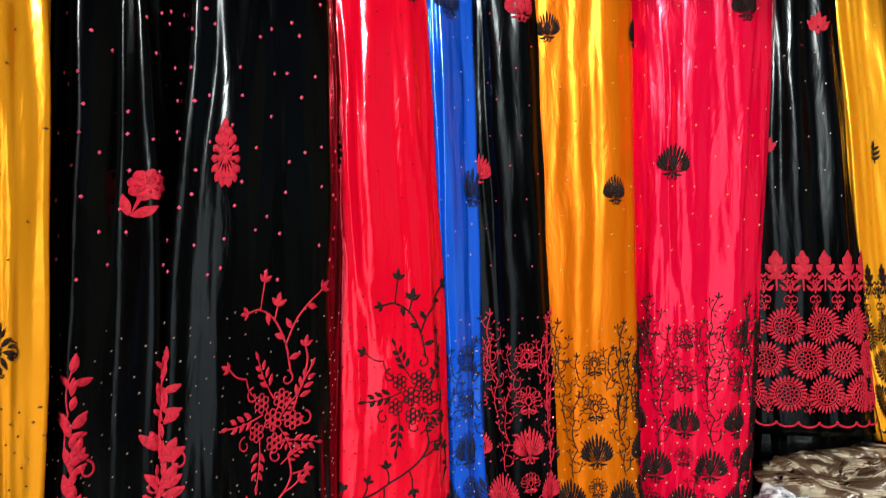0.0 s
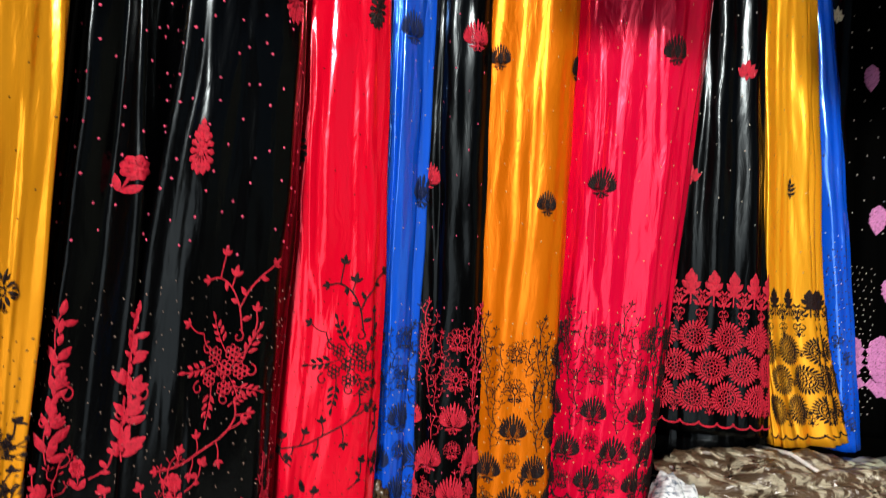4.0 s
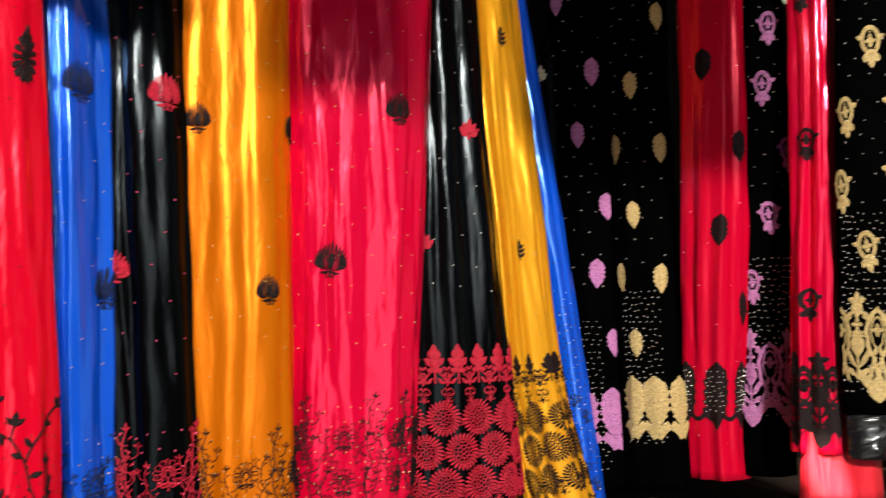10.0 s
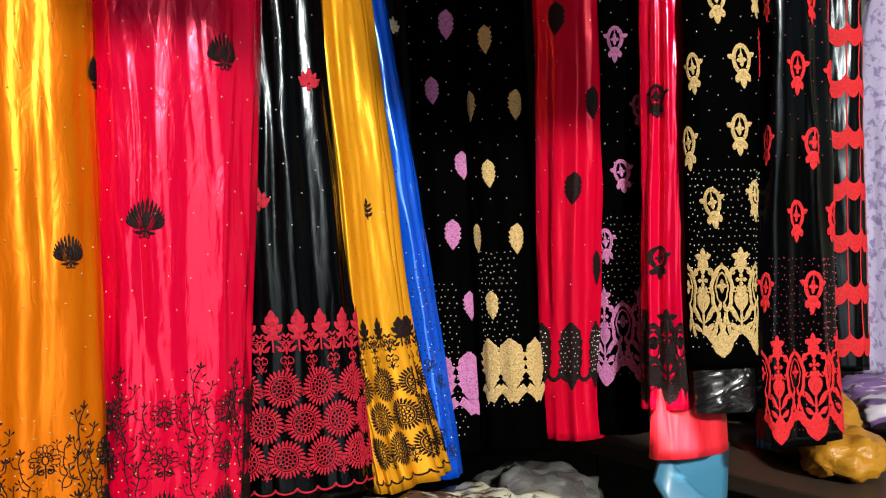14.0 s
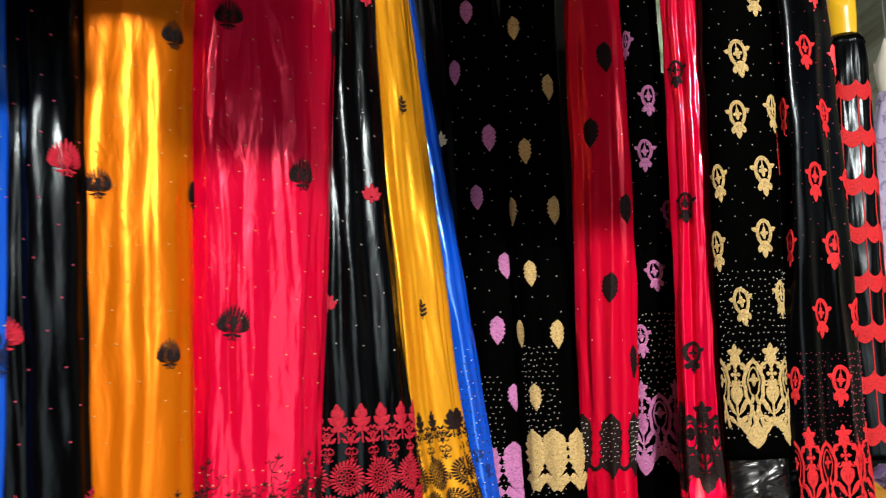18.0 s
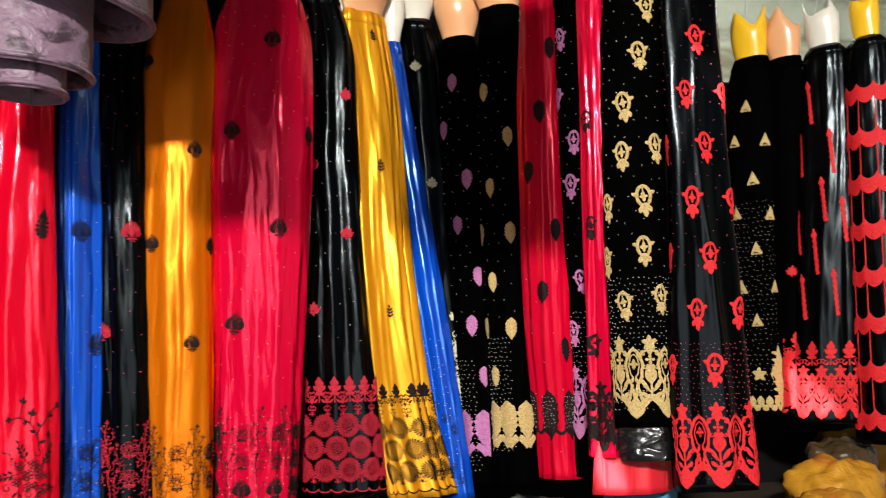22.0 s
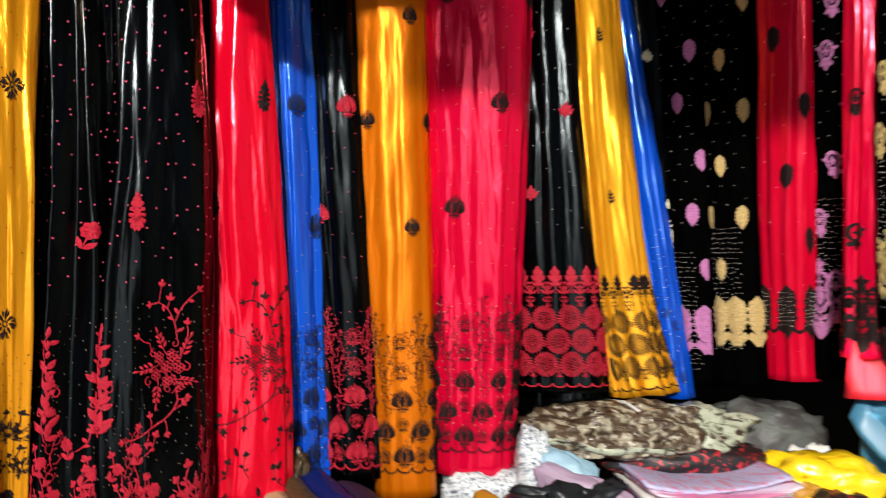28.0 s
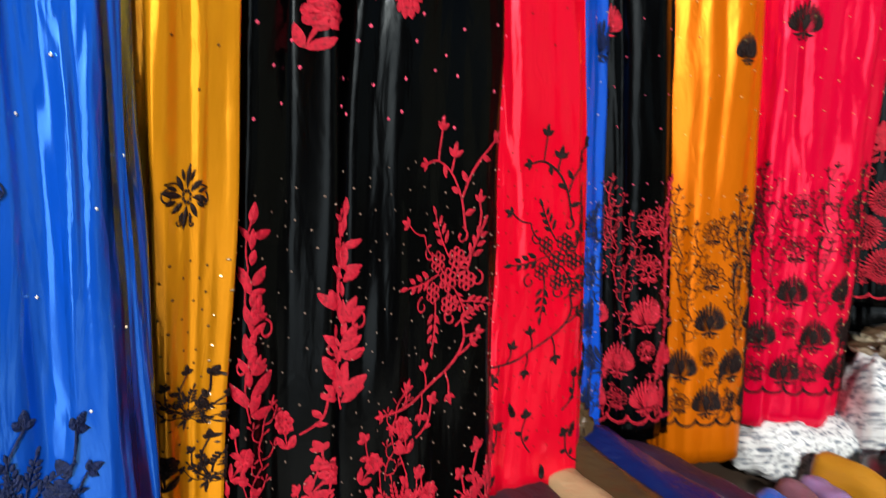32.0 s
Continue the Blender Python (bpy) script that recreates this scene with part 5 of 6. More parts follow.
# ---- hip forms, hooks and rails above the skirts ----
def hip_form(key, mat, label, seed=0, style="torso"):
    """A hollow moulded hip form in a skirt's waist: a smooth flaring torso, or a short one cut into points."""
    c = CLOTH[key]
    pointed = style == "pointed"
    if pointed:
        tall, rows = .070, [(-.05, .93), (-.01, .97), (.012, 1.02), (.030, 1.10), (.050, 1.15), (.070, 1.16), (.071, 1.10), (.050, 1.08), (.02, .98)]
    else:
        tall, rows = .135, [(-.05, .93), (-.012, .96), (.006, 1.00), (.024, 1.16), (.046, 1.36), (.075, 1.46), (.105, 1.40), (.128, 1.28), (.135, 1.20), (.128, 1.12), (.10, 1.10)]
    n = 48
    verts, faces = [], []
    x0, y0, w0 = c._at(c.x, np.array([c.top]))[0], c._at(c.y, np.array([c.top]))[0], c._at(c.w, np.array([c.top]))[0]
    for dz, k in rows:
        for i in range(n):
            q = 2 * math.pi * i / n
            up = max(0.0, (dz - .02) / (tall - .02))
            if pointed:
                tooth = abs(np.mod(q * 3 / (2 * math.pi) + seed, 1.0) * 2 - 1) ** 1.3
                rim, bulge = .050 * up * tooth * (0.75 + 0.5 * math.sin(q + seed)), 0.0
            else:
                # two rounded lobes with a crease between them
                bulge = .10 * math.cos(2 * q + seed) * min(1.0, up * 2)
                rim = .022 * up * math.cos(2 * q + seed * 2)
            deep = c.flat * .94 + (0.74 - c.flat * .94) * min(1.0, max(0.0, dz / .05))
            k_ = k if dz > 0 else k - .07
            a, b = w0 * (k_ + bulge) * math.sin(q), w0 * (k_ + bulge) * deep * math.cos(q)
            verts.append((x0 + c.t[0] * a - c.d[0] * b, y0 + c.t[1] * a - c.d[1] * b, c.top + dz + rim))
    for j in range(len(rows) - 1):
        for i in range(n):
            faces.append((j * n + i, j * n + (i + 1) % n, (j + 1) * n + (i + 1) % n, (j + 1) * n + i))
    ob = part("hip_mannequin", (verts, [], faces), mat)
    tagged(ob, label, "mannequin", "hip mannequins on the display rail")
    return Vector((x0, y0, c.top + tall))


FORMS = [("blue_left", P_WHITE), ("yellow_left", P_ORANGE), ("black_a", P_ORANGE), ("black_b", P_ORANGE), ("red", P_WHITE), ("blue_mid", P_WHITE), ("black_c", P_ORANGE),
         ("orange", P_WHITE), ("crimson", P_WHITE), ("black_d", P_ORANGE), ("yellow_right", P_ORANGE), ("black_e", P_WHITE), ("black_pink_leaf", P_ORANGE), ("black_gold_leaf", P_ORANGE),
         ("deep_red", P_YELLOW), ("black_pink_crest", P_YELLOW), ("red_narrow", P_WHITE), ("black_gold_crest", P_WHITE), ("black_red_crest", P_ORANGE), ("black_triangle", P_YELLOW), ("black_plain", P_ORANGE),
         ("black_bar", P_WHITE), ("black_scallop", P_YELLOW), ("lavender", P_WHITE), ("blue_right", P_WHITE), ("red_behind", P_ORANGE), ("black_behind", P_WHITE), ("dotted", P_WHITE)]
TONE = {P_ORANGE: "glossy peach", P_WHITE: "milky white", P_YELLOW: "translucent yellow"}
RAIL_Z = 2.30
NEXT_STALL = {"black_triangle": 2.14, "black_plain": 2.14, "black_bar": 2.14, "black_scallop": 2.14, "lavender": 2.14, "dotted": 2.14}     # lower rails
for number, (key, mat) in enumerate(FORMS):
    style = "pointed" if key in NEXT_STALL else "torso"
    rim = "a cut pointed rim" if key in NEXT_STALL else "a smooth rounded rim"
    top = hip_form(key, mat, f"{TONE[mat]} plastic hip mannequin with {rim}", seed=number * 1.7, style=style)
    # a bent wire hook from the form's rim up and over the rail
    x, y, z = top
    rz = NEXT_STALL.get(key, RAIL_Z)
    wire = [(x - .02, y, z - .004), (x - .012, y, z + .02), (x, y, min(z + .06, rz - .04)), (x, y, rz - .03), (x + .004, y + .012, rz + .006), (x, y, rz + .017), (x - .003, y - .014, rz + .002)]
    ob = part("wire_hook", tube(wire, 0.0016, 6), M_STEEL)
    tagged(ob, "thin bent steel wire hook on the rail", "hook", "hooks on the display rail")


def rail(label, pts):
    r = root("hanging_rail", pts[0], label, "rail")
    r.location = (0, 0, 0)
    part("pipe", tube(pts, 0.012, 12), M_STEEL, r)
    for p in (pts[0], pts[-1]):
        part("drop_rod", tube([(p[0], p[1], p[2]), (p[0], p[1], 3.002)], 0.006, 8), M_STEEL, r)


for keys, name in ((("blue_left", "yellow_left", "black_a", "black_b", "red", "blue_mid", "black_c", "orange", "crimson", "black_d", "yellow_right"), "dull steel rail that carries the row of skirts"),
                   (("blue_right", "black_behind"), "short steel rail behind the yellow skirt"),
                   (("black_e", "black_pink_leaf", "black_gold_leaf", "deep_red", "black_pink_crest", "red_narrow", "black_gold_crest", "black_red_crest"), "dull steel rail that carries the second row of skirts"),
                   (("black_triangle", "black_plain", "black_bar", "black_scallop"), "dull steel rail of the next stall"), (("dotted", "lavender"), "short steel rail of the next stall")):
    pts = [(float(CLOTH[k].x[0]), float(CLOTH[k].y[0]), NEXT_STALL.get(k, RAIL_Z)) for k in keys]
    a, b = Vector(pts[0]), Vector(pts[-1])
    d = (b - a).normalized() * 0.08
    rail(name, [tuple(a - d), *pts, tuple(b + d)])


# ---- tiered mauve velvet skirts hung in front ----
def tier(parent, x, y, w, z0, z1, seed, name, slant=0.0):
    c = Cloth([(z0, x, y, w * .95), ((z0 + z1) / 2, x, y, w * .98), (z1 + .02, x, y, w), (z1, x, y, w * 1.005)], flat=.75, folds=(5, .0016), seed=seed)
    (P, e, f), uv = c.mesh(90, 30)
    P = [(a, b, q + slant * (a - x) * (z0 - q) / (z0 - z1)) for a, b, q in P]
    with_uv(part(name, (P, e, f), M_MAUVE, parent), uv)
    # the turned-up edge stands a little proud
    th = np.linspace(-math.pi, math.pi, 90)
    v = z0 - z1
    rim = c.base(th, np.full(90, v - .006), .001)
    part("rolled_edge", tube([(a, b, q + slant * (a - x)) for a, b, q in rim.tolist()], .0035, 8), M_MAUVE, parent)
    return c


MAUVE = root("tiered_skirt", (0, 0, 0), "mauve crushed velvet skirts nested in three tiers", "skirt", "skirts hung in front")
tier(MAUVE, .008, .52, .050, 1.98, 1.578, 41, "lower_tier", -.03)
tier(MAUVE, .010, .52, .077, 1.99, 1.607, 42, "middle_tier", -.05)
tier(MAUVE, .044, .52, .121, 2.00, 1.696, 43, "upper_tier", -.13)
part("hanging_cord", tube([(.05, .50, 1.95), (.05, .50, 3.002)], .003, 8), M_STEEL, MAUVE)
part("closing_top", (lambda v: (v, [], [tuple(range(24))]))([(.06 + .10 * math.sin(i * .2618), .50 + .08 * math.cos(i * .2618), 1.985) for i in range(24)]), M_MAUVE, MAUVE)


# ---- the display tables ----
def table(name, lo, hi, label, legs):
    r = root(name, (0, 0, 0), label, "table")
    part("tabletop", box(bmesh.new(), (lo[0], lo[1], hi[2] - .03), hi, .004), M_WOOD, r, smooth=False)
    for x, y in legs:
        part("leg", box(bmesh.new(), (x - .025, y - .025, 0), (x + .025, y + .025, hi[2] - .032), .003), M_WOOD, r, smooth=False)
    return r


table("display_table", (-.75, .36, 0), (.83, 1.12, .815), "brown wooden table heaped with folded cloth", ((-.7, .42), (.78, .42), (.78, 1.06), (-.2, .62)))
table("display_table", (1.14, .62, 0), (2.5, 1.95, .90), "brown wooden table of the next stall with stacked cloth", ((1.2, .68), (2.44, .68), (2.44, 1.89), (1.2, 1.89)))

# ---- cloth heaps ----
C_TAN = material("tan cloth", (0.36, 0.24, 0.13), rough=0.5, grain=(30.0, 60.0), bump=0.9, depth=0.006)
C_WINE = material("deep red cloth", (0.11, 0.004, 0.010), rough=0.45, grain=(40.0, 60.0), bump=0.9, depth=0.006)
C_OLIVE = material("dark brown satin", (0.055, 0.034, 0.016), rough=0.24, grain=(30.0, 60.0), bump=0.9, depth=0.006)
C_MAROON = material("maroon cloth", (0.035, 0.010, 0.018), rough=0.55, grain=(40.0, 60.0), bump=0.9, depth=0.006)
C_PURPLE = material("dark purple cloth", (0.020, 0.009, 0.030), rough=0.5, grain=(40.0, 60.0), bump=0.9, depth=0.006)
C_NAVY = material("deep blue satin", (0.003, 0.010, 0.085), rough=0.26, grain=(30.0, 60.0), bump=0.9, depth=0.006)
C_BLUE = material("bright blue cloth", (0.02, 0.13, 0.62), rough=0.4, grain=(40.0, 60.0), bump=0.9, depth=0.006)
C_LILAC = material("lilac cloth", (0.34, 0.22, 0.48), rough=0.5, grain=(40.0, 60.0), bump=0.9, depth=0.006)
C_ROSE = material("dusty mauve cloth", (0.22, 0.10, 0.14), rough=0.5, grain=(40.0, 60.0), bump=0.9, depth=0.006)
C_MUSTARD = material("mustard cloth", (0.46, 0.21, 0.014), rough=0.42, grain=(30.0, 24.0), bump=0.9, depth=0.010)
C_CAMO = material("brown and cream printed satin", (0.075, 0.048, 0.028), rough=0.30, grain=(26.0, 44.0), bump=1.0, depth=0.014, vary=0.9, second=(0.36, 0.32, 0.23), mix=(70.0, 50.0), band=(0.50, 0.57), mottle=30.0, detail=3.0, warp=1.2)
C_SAGE = material("sage and brown printed satin", (0.40, 0.43, 0.32), rough=0.34, grain=(30.0, 36.0), bump=0.8, depth=0.010, vary=0.4, second=(0.04, 0.028, 0.018), mix=(60.0, 90.0), band=(0.53, 0.60), mottle=26.0, detail=4.0, warp=0.8)
C_FLOWER = material("black cloth with red flowers", (0.010, 0.008, 0.010), rough=0.5, grain=(40.0, 40.0), bump=0.4, second=(0.55, 0.02, 0.03), mix=(130.0, 110.0), band=(0.56, 0.60))
C_STRIPE = material("pink striped cloth", (0.62, 0.20, 0.36), rough=0.5, grain=(20.0, 160.0), bump=0.4, second=(0.72, 0.62, 0.72), mix=(4.0, 150.0), band=(0.46, 0.54))
C_PRINT = material("lilac and blue printed cloth", (0.50, 0.50, 0.74), rough=0.5, grain=(40.0, 40.0), bump=0.4, second=(0.62, 0.26, 0.42), mix=(90.0, 130.0), band=(0.50, 0.58))
C_FROST = material("white and blue printed cloth", (0.70, 0.74, 0.76), rough=0.5, grain=(50.0, 50.0), bump=0.8, depth=0.005, second=(0.045, 0.075, 0.13), mix=(190.0, 220.0), band=(0.47, 0.66))
C_PEACH = material("lilac grey cloth", (0.40, 0.29, 0.40), rough=0.55, grain=(30.0, 40.0), bump=0.5, vary=0.2)
C_SKY = material("pale blue cloth", (0.30, 0.48, 0.60), rough=0.5, grain=(30.0, 40.0), bump=0.4)
C_BLACK = material("black crumpled cloth", (0.010, 0.014, 0.016), rough=0.35, grain=(30.0, 40.0), bump=0.8, depth=0.006)
C_YELLOW = material("bright yellow plastic wrap", (0.86, 0.58, 0.01), rough=0.25, grain=(30.0, 30.0), bump=0.8, depth=0.006, coat=0.3)
C_GREY = material("grey printed cloth", (0.085, 0.092, 0.082), rough=0.5, grain=(40.0, 40.0), bump=0.6, depth=0.006, second=(0.055, 0.05, 0.05), mix=(22.0, 34.0), band=(0.45, 0.55))
C_WHITE = material("white frilled cloth", (0.72, 0.70, 0.66), rough=0.6, grain=(50.0, 90.0), bump=0.7)
C_TUB = material("light blue plastic", (0.045, 0.19, 0.31), rough=0.45, coat=0.1, bump=0.03, vary=0.06)
C_VIOLET = material("violet printed cloth", (0.18, 0.10, 0.26), rough=0.5, grain=(40.0, 40.0), bump=0.5, second=(0.55, 0.50, 0.60), mix=(50.0, 60.0), band=(0.56, 0.62))


def lump(name, c, half, mat, label, seed=0, turn=0.0, crease=0.10, square=2.6, dip=0.0, parent=None, tiltx=0.0, tilty=0.0):
    """A soft pile of cloth: a squarish cushion with creases, its underside flattened on what it lies on."""
    n, m = 56, 22
    verts, faces = [], []
    ct, st = math.cos(radians(turn)), math.sin(radians(turn))
    for j in range(m + 1):
        f = -math.pi / 2 + math.pi * j / m
        for i in range(n):
            q = 2 * math.pi * i / n
            def sp(v, e):
                return math.copysign(abs(v) ** e, v)
            e = 2 / square
            x, y, z = sp(math.cos(f), .7) * sp(math.cos(q), e), sp(math.cos(f), .7) * sp(math.sin(q), e), sp(math.sin(f), .8)
            w = noise.noise(Vector((x * 2.2 + seed, y * 2.2, z * 1.4))) * crease * 1.3 + noise.noise(Vector((x * 3 + y * 5 + seed, y * 2.0 - x * 2, z * 9))) * crease * .8
            k = 1 + w
            x, y, z = x * half[0] * k, y * half[1] * k, max(z * half[2] * (1 + 1.5 * w) - dip * half[2] * (1 - (x * x + y * y)), -half[2] * .92)
            z += tiltx * x * half[0] + tilty * y * half[1]
            verts.append((c[0] + ct * x - st * y, c[1] + st * x + ct * y, c[2] + z))
    for j in range(m):
        for i in range(n):
            faces.append((j * n + i, j * n + (i + 1) % n, (j + 1) * n + (i + 1) % n, (j + 1) * n + i))
    ob = part(name, (verts, [], faces), mat, parent)
    if not parent:
        tagged(ob, label, "cloth", "cloth heaped on the table")
    return ob


def bolt(a, b, w, h, mat, label, seed=0, bow=0.0):
    """A folded length of cloth laid from a to b, with a soft sagging top and rolled ends."""
    a, b = Vector(a), Vector(b)
    d = (b - a).normalized()
    side = d.cross(Vector((0, 0, 1))).normalized()
    up = side.cross(d)
    n, m = 26, 20
    verts, faces = [], []
    for i in range(n + 1):
        t = i / n
        end = min(1.0, math.sqrt(max(0.0, 1 - (abs(2 * t - 1)) ** 9)) + .02)
        p = a + (b - a) * t + side * bow * math.sin(math.pi * t) + up * .004 * noise.noise(Vector((t * 4, seed, 0)))
        for k in range(m):
            q = 2 * math.pi * k / m
            r = 1 + .10 * noise.noise(Vector((t * 5, math.cos(q) * 1.5 + seed, math.sin(q) * 1.5))) + .05 * math.sin(5 * q + 6 * t + seed)
            cx, cy = math.copysign(abs(math.cos(q)) ** .75, math.cos(q)), math.copysign(abs(math.sin(q)) ** .75, math.sin(q))
            verts.append(tuple(p + side * cx * w / 2 * r * end + up * cy * h / 2 * r * end))
    for i in range(n):
        for k in range(m):
            faces.append((i * m + k, i * m + (k + 1) % m, (i + 1) * m + (k + 1) % m, (i + 1) * m + k))
    faces += [tuple(range(m))[::-1], tuple(n * m + k for k in range(m))]
    return tagged(part("folded_cloth", (verts, [], faces), mat), label, "cloth", "cloth heaped on the table")


def stack(c, half, mats, layers, label, turn=0.0, tilt=0.0, seed=0, sag=0.0, z0=0.815):
    """A pile of folded layers, each layer a part."""
    r = root("folded_cloth_stack", (c[0], c[1], z0), label, "cloth stack", "cloth heaped on the table")
    rnd = random.Random(seed)
    th = (c[2] + half[2] - z0) / layers
    ct, st = math.cos(radians(turn)), math.sin(radians(turn))
    for L in range(layers):
        n, m = 26, 10
        ox, oy = rnd.uniform(-.008, .008), rnd.uniform(-.008, .008)
        verts, faces = [], []
        for j in range(m):
            q = 2 * math.pi * j / m
            for i in range(n + 1):
                u = -1 + 2 * i / n
                y = math.copysign(abs(math.cos(q)) ** .5, math.cos(q)) * half[1]
                z = math.copysign(abs(math.sin(q)) ** .7, math.sin(q)) * th * .52
                x = u * half[0] + ox
                zz = th * (L + .5) + z + sag * (u * u - .3) * (L + 1) / layers + .004 * noise.noise(Vector((u * 3, L * 1.7 + seed, y * 20))) + tilt * x
                verts.append((ct * x - st * (y + oy), st * x + ct * (y + oy), max(zz, 0.0)))
        for j in range(m):
            for i in range(n):
                a, b = j * (n + 1) + i, ((j + 1) % m) * (n + 1) + i
                faces.append((a, a + 1, b + 1, b))
        faces += [tuple(j * (n + 1) for j in range(m)), tuple(j * (n + 1) + n for j in range(m))[::-1]]
        part("fold", (verts, [], faces), mats[L % len(mats)], r)
    return r


bolt((-.205, .665, .850), (-.135, .52, .834), .075, .036, C_WINE, "deep red folded cloth on the table", 8)
bolt((-.135, .690, .862), (-.050, .55, .836), .060, .040, C_PURPLE, "dark purple folded cloth on the table", 1)
bolt((-.080, .722, .876), (.012, .575, .842), .056, .046, C_MAROON, "maroon folded cloth on the table", 2)
bolt((-.045, .735, .886), (.050, .585, .846), .036, .050, C_TAN, "tan folded cloth among dark ones", 3)
bolt((-.014, .735, .892), (.082, .595, .850), .034, .050, C_OLIVE, "dark brown satin folded beside tan cloth", 4)
bolt((.012, .755, .890), (.126, .625, .846), .048, .050, C_NAVY, "deep blue satin folded on the table", 5)
bolt((.058, .772, .870), (.168, .650, .840), .046, .046, C_PURPLE, "dark purple folded cloth beside blue satin", 6)
lump("knotted_cloth", (-.006, .735, .908), (.024, .018, .024), C_OLIVE, "dark brown satin bunched into a knot", 7, crease=.45)
for i, (x, y, mat, tone) in enumerate(((.135, .675, C_BLUE, "bright blue"), (.165, .680, C_LILAC, "lilac"), (.192, .685, C_BLUE, "bright blue"), (.222, .705, C_ROSE, "dusty mauve"), (.250, .715, C_LILAC, "lilac"))):
    bolt((x, y + .05, .838), (x + .008, y - .09, .832), .028, .034, mat, f"{tone} cloth rolled up small", 10 + i)
bolt((.262, .775, .856), (.330, .665, .838), .024, .040, C_MUSTARD, "mustard cloth rolled up beside lilac", 17)
lump("printed_cloth", (.285, .845, .850), (.075, .050, .038), C_FROST, "white and blue printed cloth under the hems", 18, crease=.09)
lump("printed_cloth", (.352, .820, .885), (.028, .045, .070), C_FROST, "white and blue printed cloth standing by a bundle", 19, crease=.08)
bolt((.295, .745, .850), (.500, .690, .838), .075, .055, C_BLACK, "black crumpled cloth on the table", 20, .01)
lump("crumpled_cloth", (.40, .735, .850), (.075, .030, .034), C_BLACK, "black crumpled satin cloth", 21, crease=.3)
lump("folded_sheet", (.425, .752, .866), (.082, .026, .026), C_PEACH, "lilac grey folded sheet", 22, turn=-22, crease=.10, tiltx=-4)
lump("folded_sheet", (.395, .790, .890), (.050, .030, .030), C_SKY, "pale blue folded sheet", 23, turn=-18, tiltx=-4)
stack((.590, .765, .872), (.105, .075, .020), [C_PRINT, C_STRIPE, C_WHITE, C_STRIPE], 9, "pink striped cloth folded in many layers", turn=8, seed=24, sag=.014)
lump("folded_cloth", (.580, .835, .900), (.125, .055, .026), C_FLOWER, "black cloth with red flowers under a bundle", 25, crease=.08)
BUNDLE = root("cloth_bundle", (.525, .865, .91), "brown and cream printed satin bundle tied with a strip", "cloth bundle", "cloth heaped on the table")
BUNDLE.location = (0, 0, 0)
lump("wrapped_cloth", (.485, .850, .944), (.132, .070, .036), C_CAMO, "", 26, parent=BUNDLE, crease=.30, square=2.3)
lump("printed_side", (.588, .870, .938), (.100, .064, .034), C_SAGE, "", 27, parent=BUNDLE, crease=.26, square=2.3)
for i in range(7):
    q = np.linspace(-3.0 + .05 * i, -1.0 + .1 * i, 22)
    z = .914 + .0085 * i
    shrink = .004 * (i - 2.5) ** 2
    part("wrap_fold", tube([(.488 + (.143 - shrink * .6) * math.cos(a), .850 + (.079 - shrink * .6) * math.sin(a), z + .007 * math.sin(2.2 * a + .6 * i) + .003 * math.sin(9 * a + i)) for a in q],
                           [.0026 + .0052 * math.sin(math.pi * k / 21) for k in range(22)], 8), C_SAGE if i == 2 else C_CAMO, BUNDLE)
part("tie_strip", tube([(.478, .905, .978), (.500, .850, .983), (.525, .800, .968), (.545, .782, .945)], [.0022, .0028, .0024, .001], 8), C_WHITE, BUNDLE)
lump("plastic_parcel", (.775, .815, .862), (.095, .060, .044), C_YELLOW, "bright yellow plastic-wrapped parcel", 28, crease=.2, turn=-14)
lump("plastic_parcel", (.735, .780, .846), (.050, .030, .030), C_MUSTARD, "orange plastic-wrapped parcel beside a yellow one", 29, crease=.2)
lump("printed_cloth", (.755, .975, .886), (.100, .070, .070), C_GREY, "grey printed cloth heaped behind a bundle", 30, crease=.16)
lump("frilled_cloth", (.815, .905, .858), (.040, .030, .040), C_WHITE, "white frilled cloth heaped on the table", 31, crease=.25)
lump("folded_cloth", (.780, .745, .842), (.045, .040, .028), C_FLOWER, "dark flowered cloth folded on the table", 32)
lump("folded_cloth", (.640, .690, .838), (.060, .030, .024), C_OLIVE, "olive brown cloth folded on the table", 34)


# ---- a light blue plastic armchair behind the table's end ----
def ribbon(path, wide, thick, axis):
    """A flat moulded band along points; axis: the way of its width."""
    pts = [Vector(p) for p in path]
    ax = Vector(axis).normalized()
    verts, faces = [], []
    for i, p in enumerate(pts):
        d = (pts[min(i + 1, len(pts) - 1)] - pts[max(i - 1, 0)]).normalized()
        o = d.cross(ax).normalized()
        for a, b in ((-.5, -.35), (-.35, -.5), (.35, -.5), (.5, -.35), (.5, .35), (.35, .5), (-.35, .5), (-.5, .35)):
            verts.append(tuple(p + ax * a * wide + o * b * thick))
    for i in range(len(pts) - 1):
        for k in range(8):
            faces.append((i * 8 + k, i * 8 + (k + 1) % 8, (i + 1) * 8 + (k + 1) % 8, (i + 1) * 8 + k))
    faces += [tuple(range(8))[::-1], tuple((len(pts) - 1) * 8 + k for k in range(8))]
    return verts, [], faces


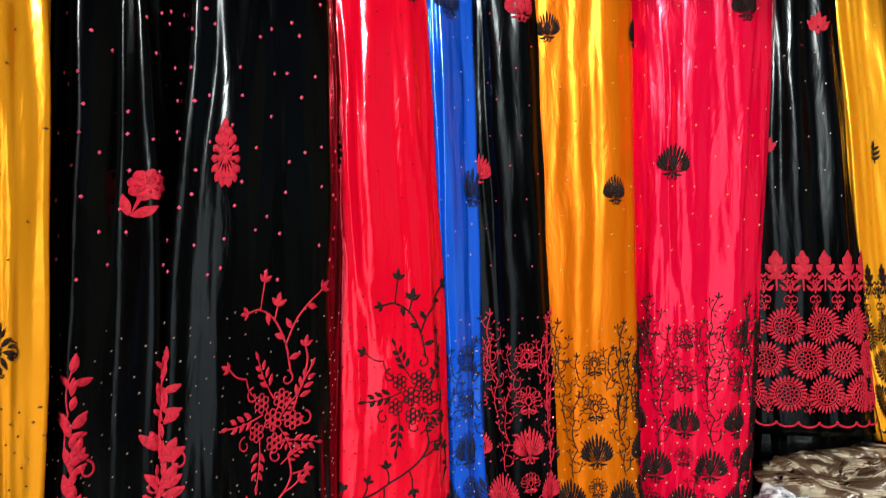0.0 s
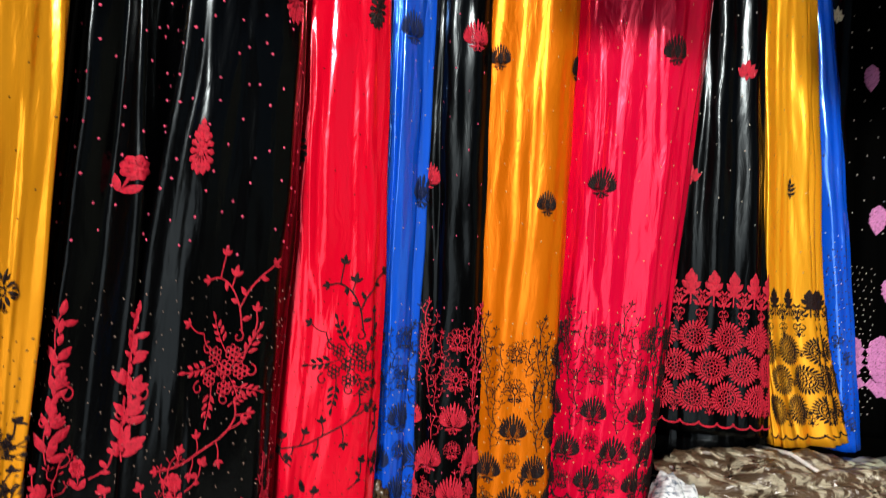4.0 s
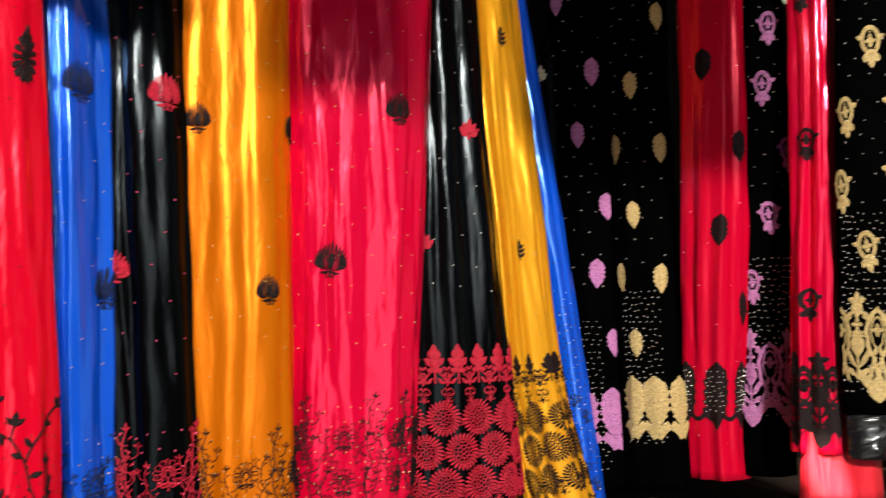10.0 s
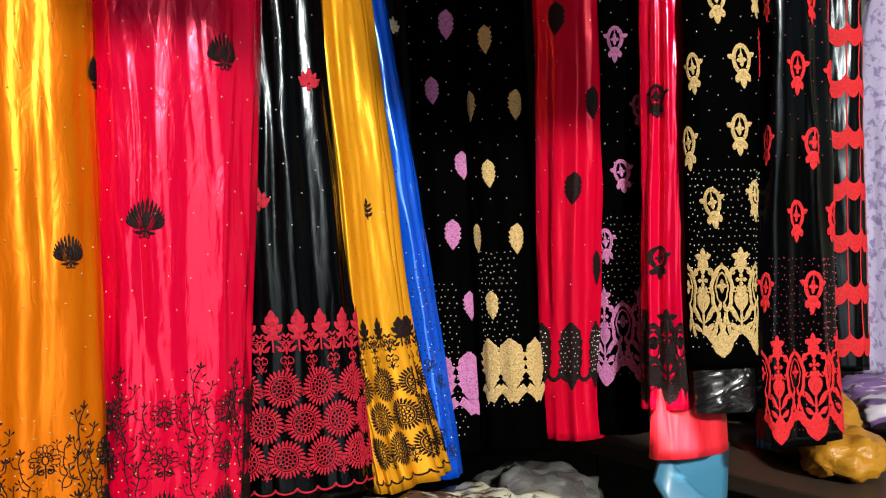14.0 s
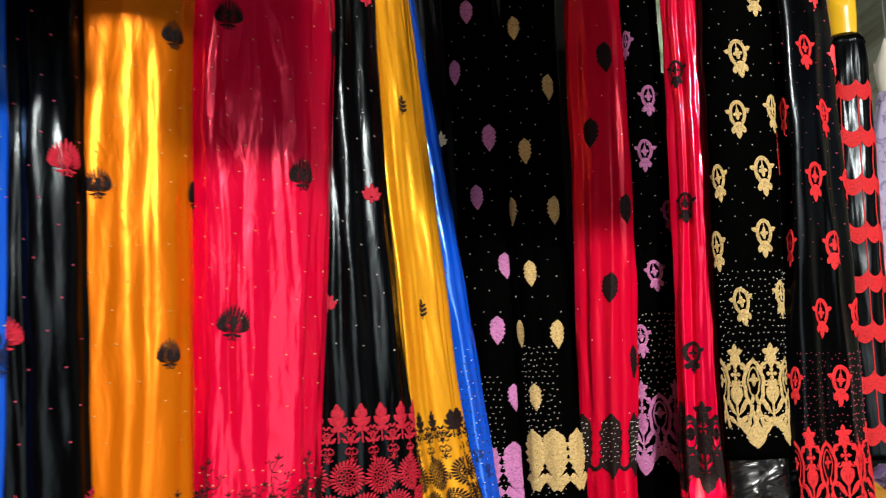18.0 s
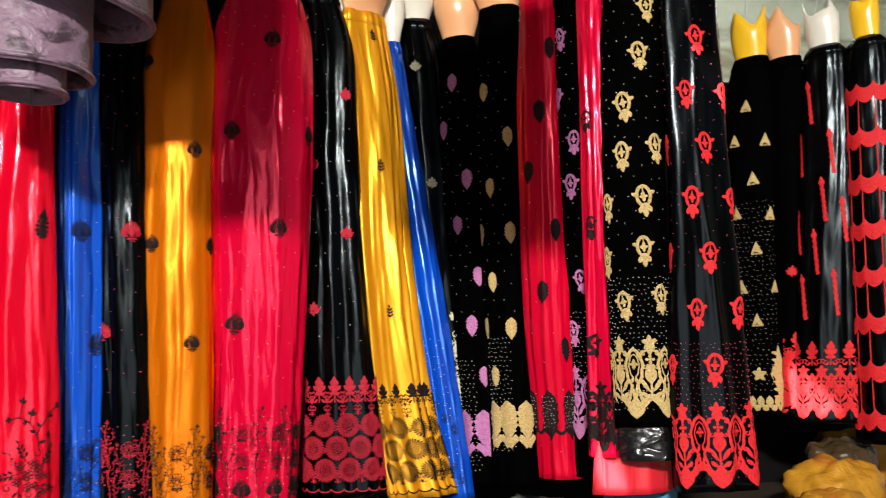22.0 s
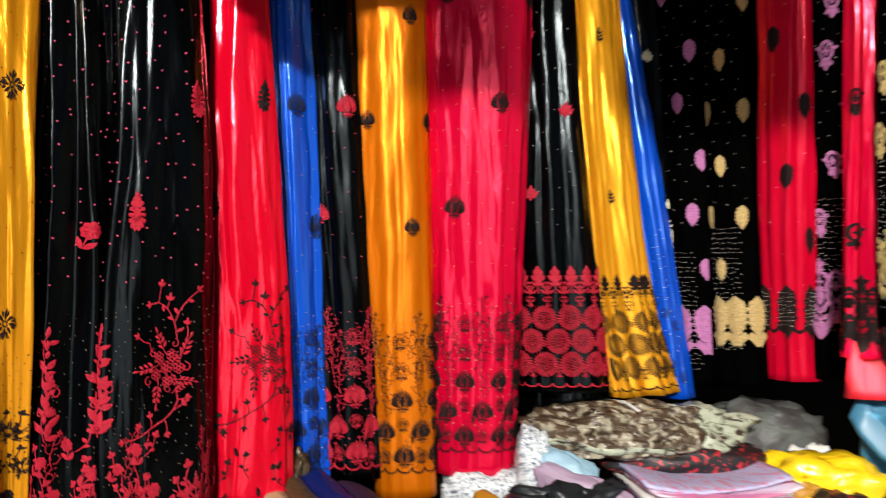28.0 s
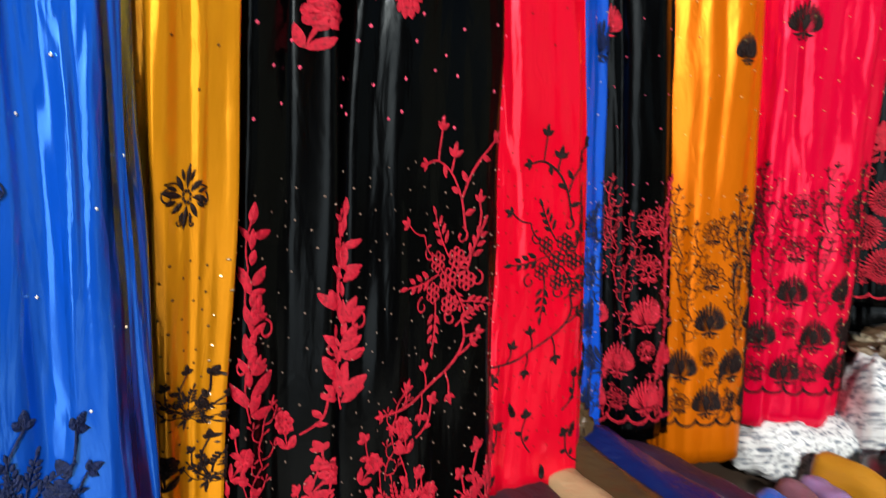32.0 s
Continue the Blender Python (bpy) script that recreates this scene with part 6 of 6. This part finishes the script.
def armchair():
    r = root("plastic_chair", (0, 0, 0), "light blue moulded plastic armchair behind the cloth", "chair")
    part("backrest", ribbon([(.910, .830, .875), (.912, .826, .92), (.915, .824, .96), (.918, .822, .992)], .115, .012, (1, .05, .05)), C_TUB, r)
    curve = [(.842, .815, .985), (.853, .805, .958), (.873, .790, .930), (.905, .775, .905), (.955, .765, .885), (1.01, .755, .874), (1.07, .745, .866), (1.12, .735, .84), (1.14, .73, .78), (1.14, .73, .45)]
    part("armrest", ribbon(curve, .046, .009, (.35, .1, .6)), C_TUB, r)
    part("seat", box(bmesh.new(), (.84, .55, .42), (1.14, .86, .445), .008), C_TUB, r, smooth=False)
    for x, y in ((.86, .57), (1.12, .57), (.86, .84), (1.12, .84)):
        part("leg", tube([(x, y, .43), (x, y, 0.0)], [.022, .016], 10), C_TUB, r)


armchair()

# ---- the next stall's cloth ----
C_FRINGE = material("white and violet crumpled cloth", (0.62, 0.58, 0.66), rough=0.5, grain=(40.0, 50.0), bump=0.8, depth=0.008, second=(0.16, 0.08, 0.24), mix=(30.0, 44.0), band=(0.50, 0.60))
C_PACKET = material("clear plastic packet", (0.30, 0.38, 0.42), rough=0.2, coat=0.5, grain=(30.0, 30.0), bump=0.7, depth=0.006, second=(0.60, 0.62, 0.60), mix=(14.0, 40.0), band=(0.50, 0.58))
for i, (x, y, z, hx, hy, hz, mat, tone, turn) in enumerate((
        (1.36, 1.00, .955, .10, .075, .055, C_MUSTARD, "mustard crumpled cloth heaped on the table", 25), (1.28, .88, .935, .09, .060, .035, C_MUSTARD, "mustard cloth folded loosely on the table", 40),
        (1.46, 1.13, .965, .075, .06, .065, C_OLIVE, "olive brown cloth heaped beside mustard cloth", 10), (1.74, 1.12, .945, .10, .08, .045, C_VIOLET, "violet printed cloth heaped on the table", -20),
        (1.66, 1.02, .935, .085, .060, .035, C_FRINGE, "white and violet crumpled cloth on the table", -35), (1.86, 1.06, .940, .09, .07, .040, C_PURPLE, "dark purple cloth heaped on the table", 12),
        (1.60, .90, .925, .085, .055, .025, C_PACKET, "clear plastic packet of pale cloth", -30), (1.47, .83, .925, .075, .050, .025, C_PACKET, "clear plastic packet beside mustard cloth", -20),
        (1.75, .90, .925, .085, .06, .025, C_FRINGE, "white crumpled cloth beside packets", 18), (1.62, 1.30, .970, .12, .09, .070, C_MUSTARD, "mustard cloth heaped high at the back of the table", 8),
        (1.83, 1.42, .960, .11, .10, .060, C_VIOLET, "violet cloth heaped at the back of the table", -12), (2.05, 1.25, .950, .12, .10, .050, C_FRINGE, "white and violet cloth heaped at the back", 30))):
    lump("crumpled_cloth", (x, y, z), (hx, hy, hz), mat, tone, 60 + i, turn=turn, crease=.13)

# ---- a fluorescent batten in the next stall ----
BATTEN = root("tube_light", (1.95, 1.75, 2.50), "glowing white fluorescent tube on a pale batten", "lamp")
G_TUBE = bpy.data.materials.new("glowing tube")
G_TUBE.use_nodes = True
G_TUBE.node_tree.nodes["Principled BSDF"].inputs["Emission Color"].default_value = (0.92, 1.0, 0.94, 1)
G_TUBE.node_tree.nodes["Principled BSDF"].inputs["Emission Strength"].default_value = 7.0
part("tube", tube([(-.55, .12, 0), (.55, -.12, 0)], .014, 12), G_TUBE, BATTEN)
part("batten", tube([(-.58, .126, .035), (.58, -.126, .035)], .022, 8), P_WHITE, BATTEN)
for sx in (-1, 1):
    part("lamp_holder", tube([(sx * .56, -sx * .122, -.015), (sx * .56, -sx * .122, .04)], .016, 8), P_WHITE, BATTEN)
part("hanger_rod", tube([(0, 0, .04), (0, 0, .502)], .004, 6), M_STEEL, BATTEN)
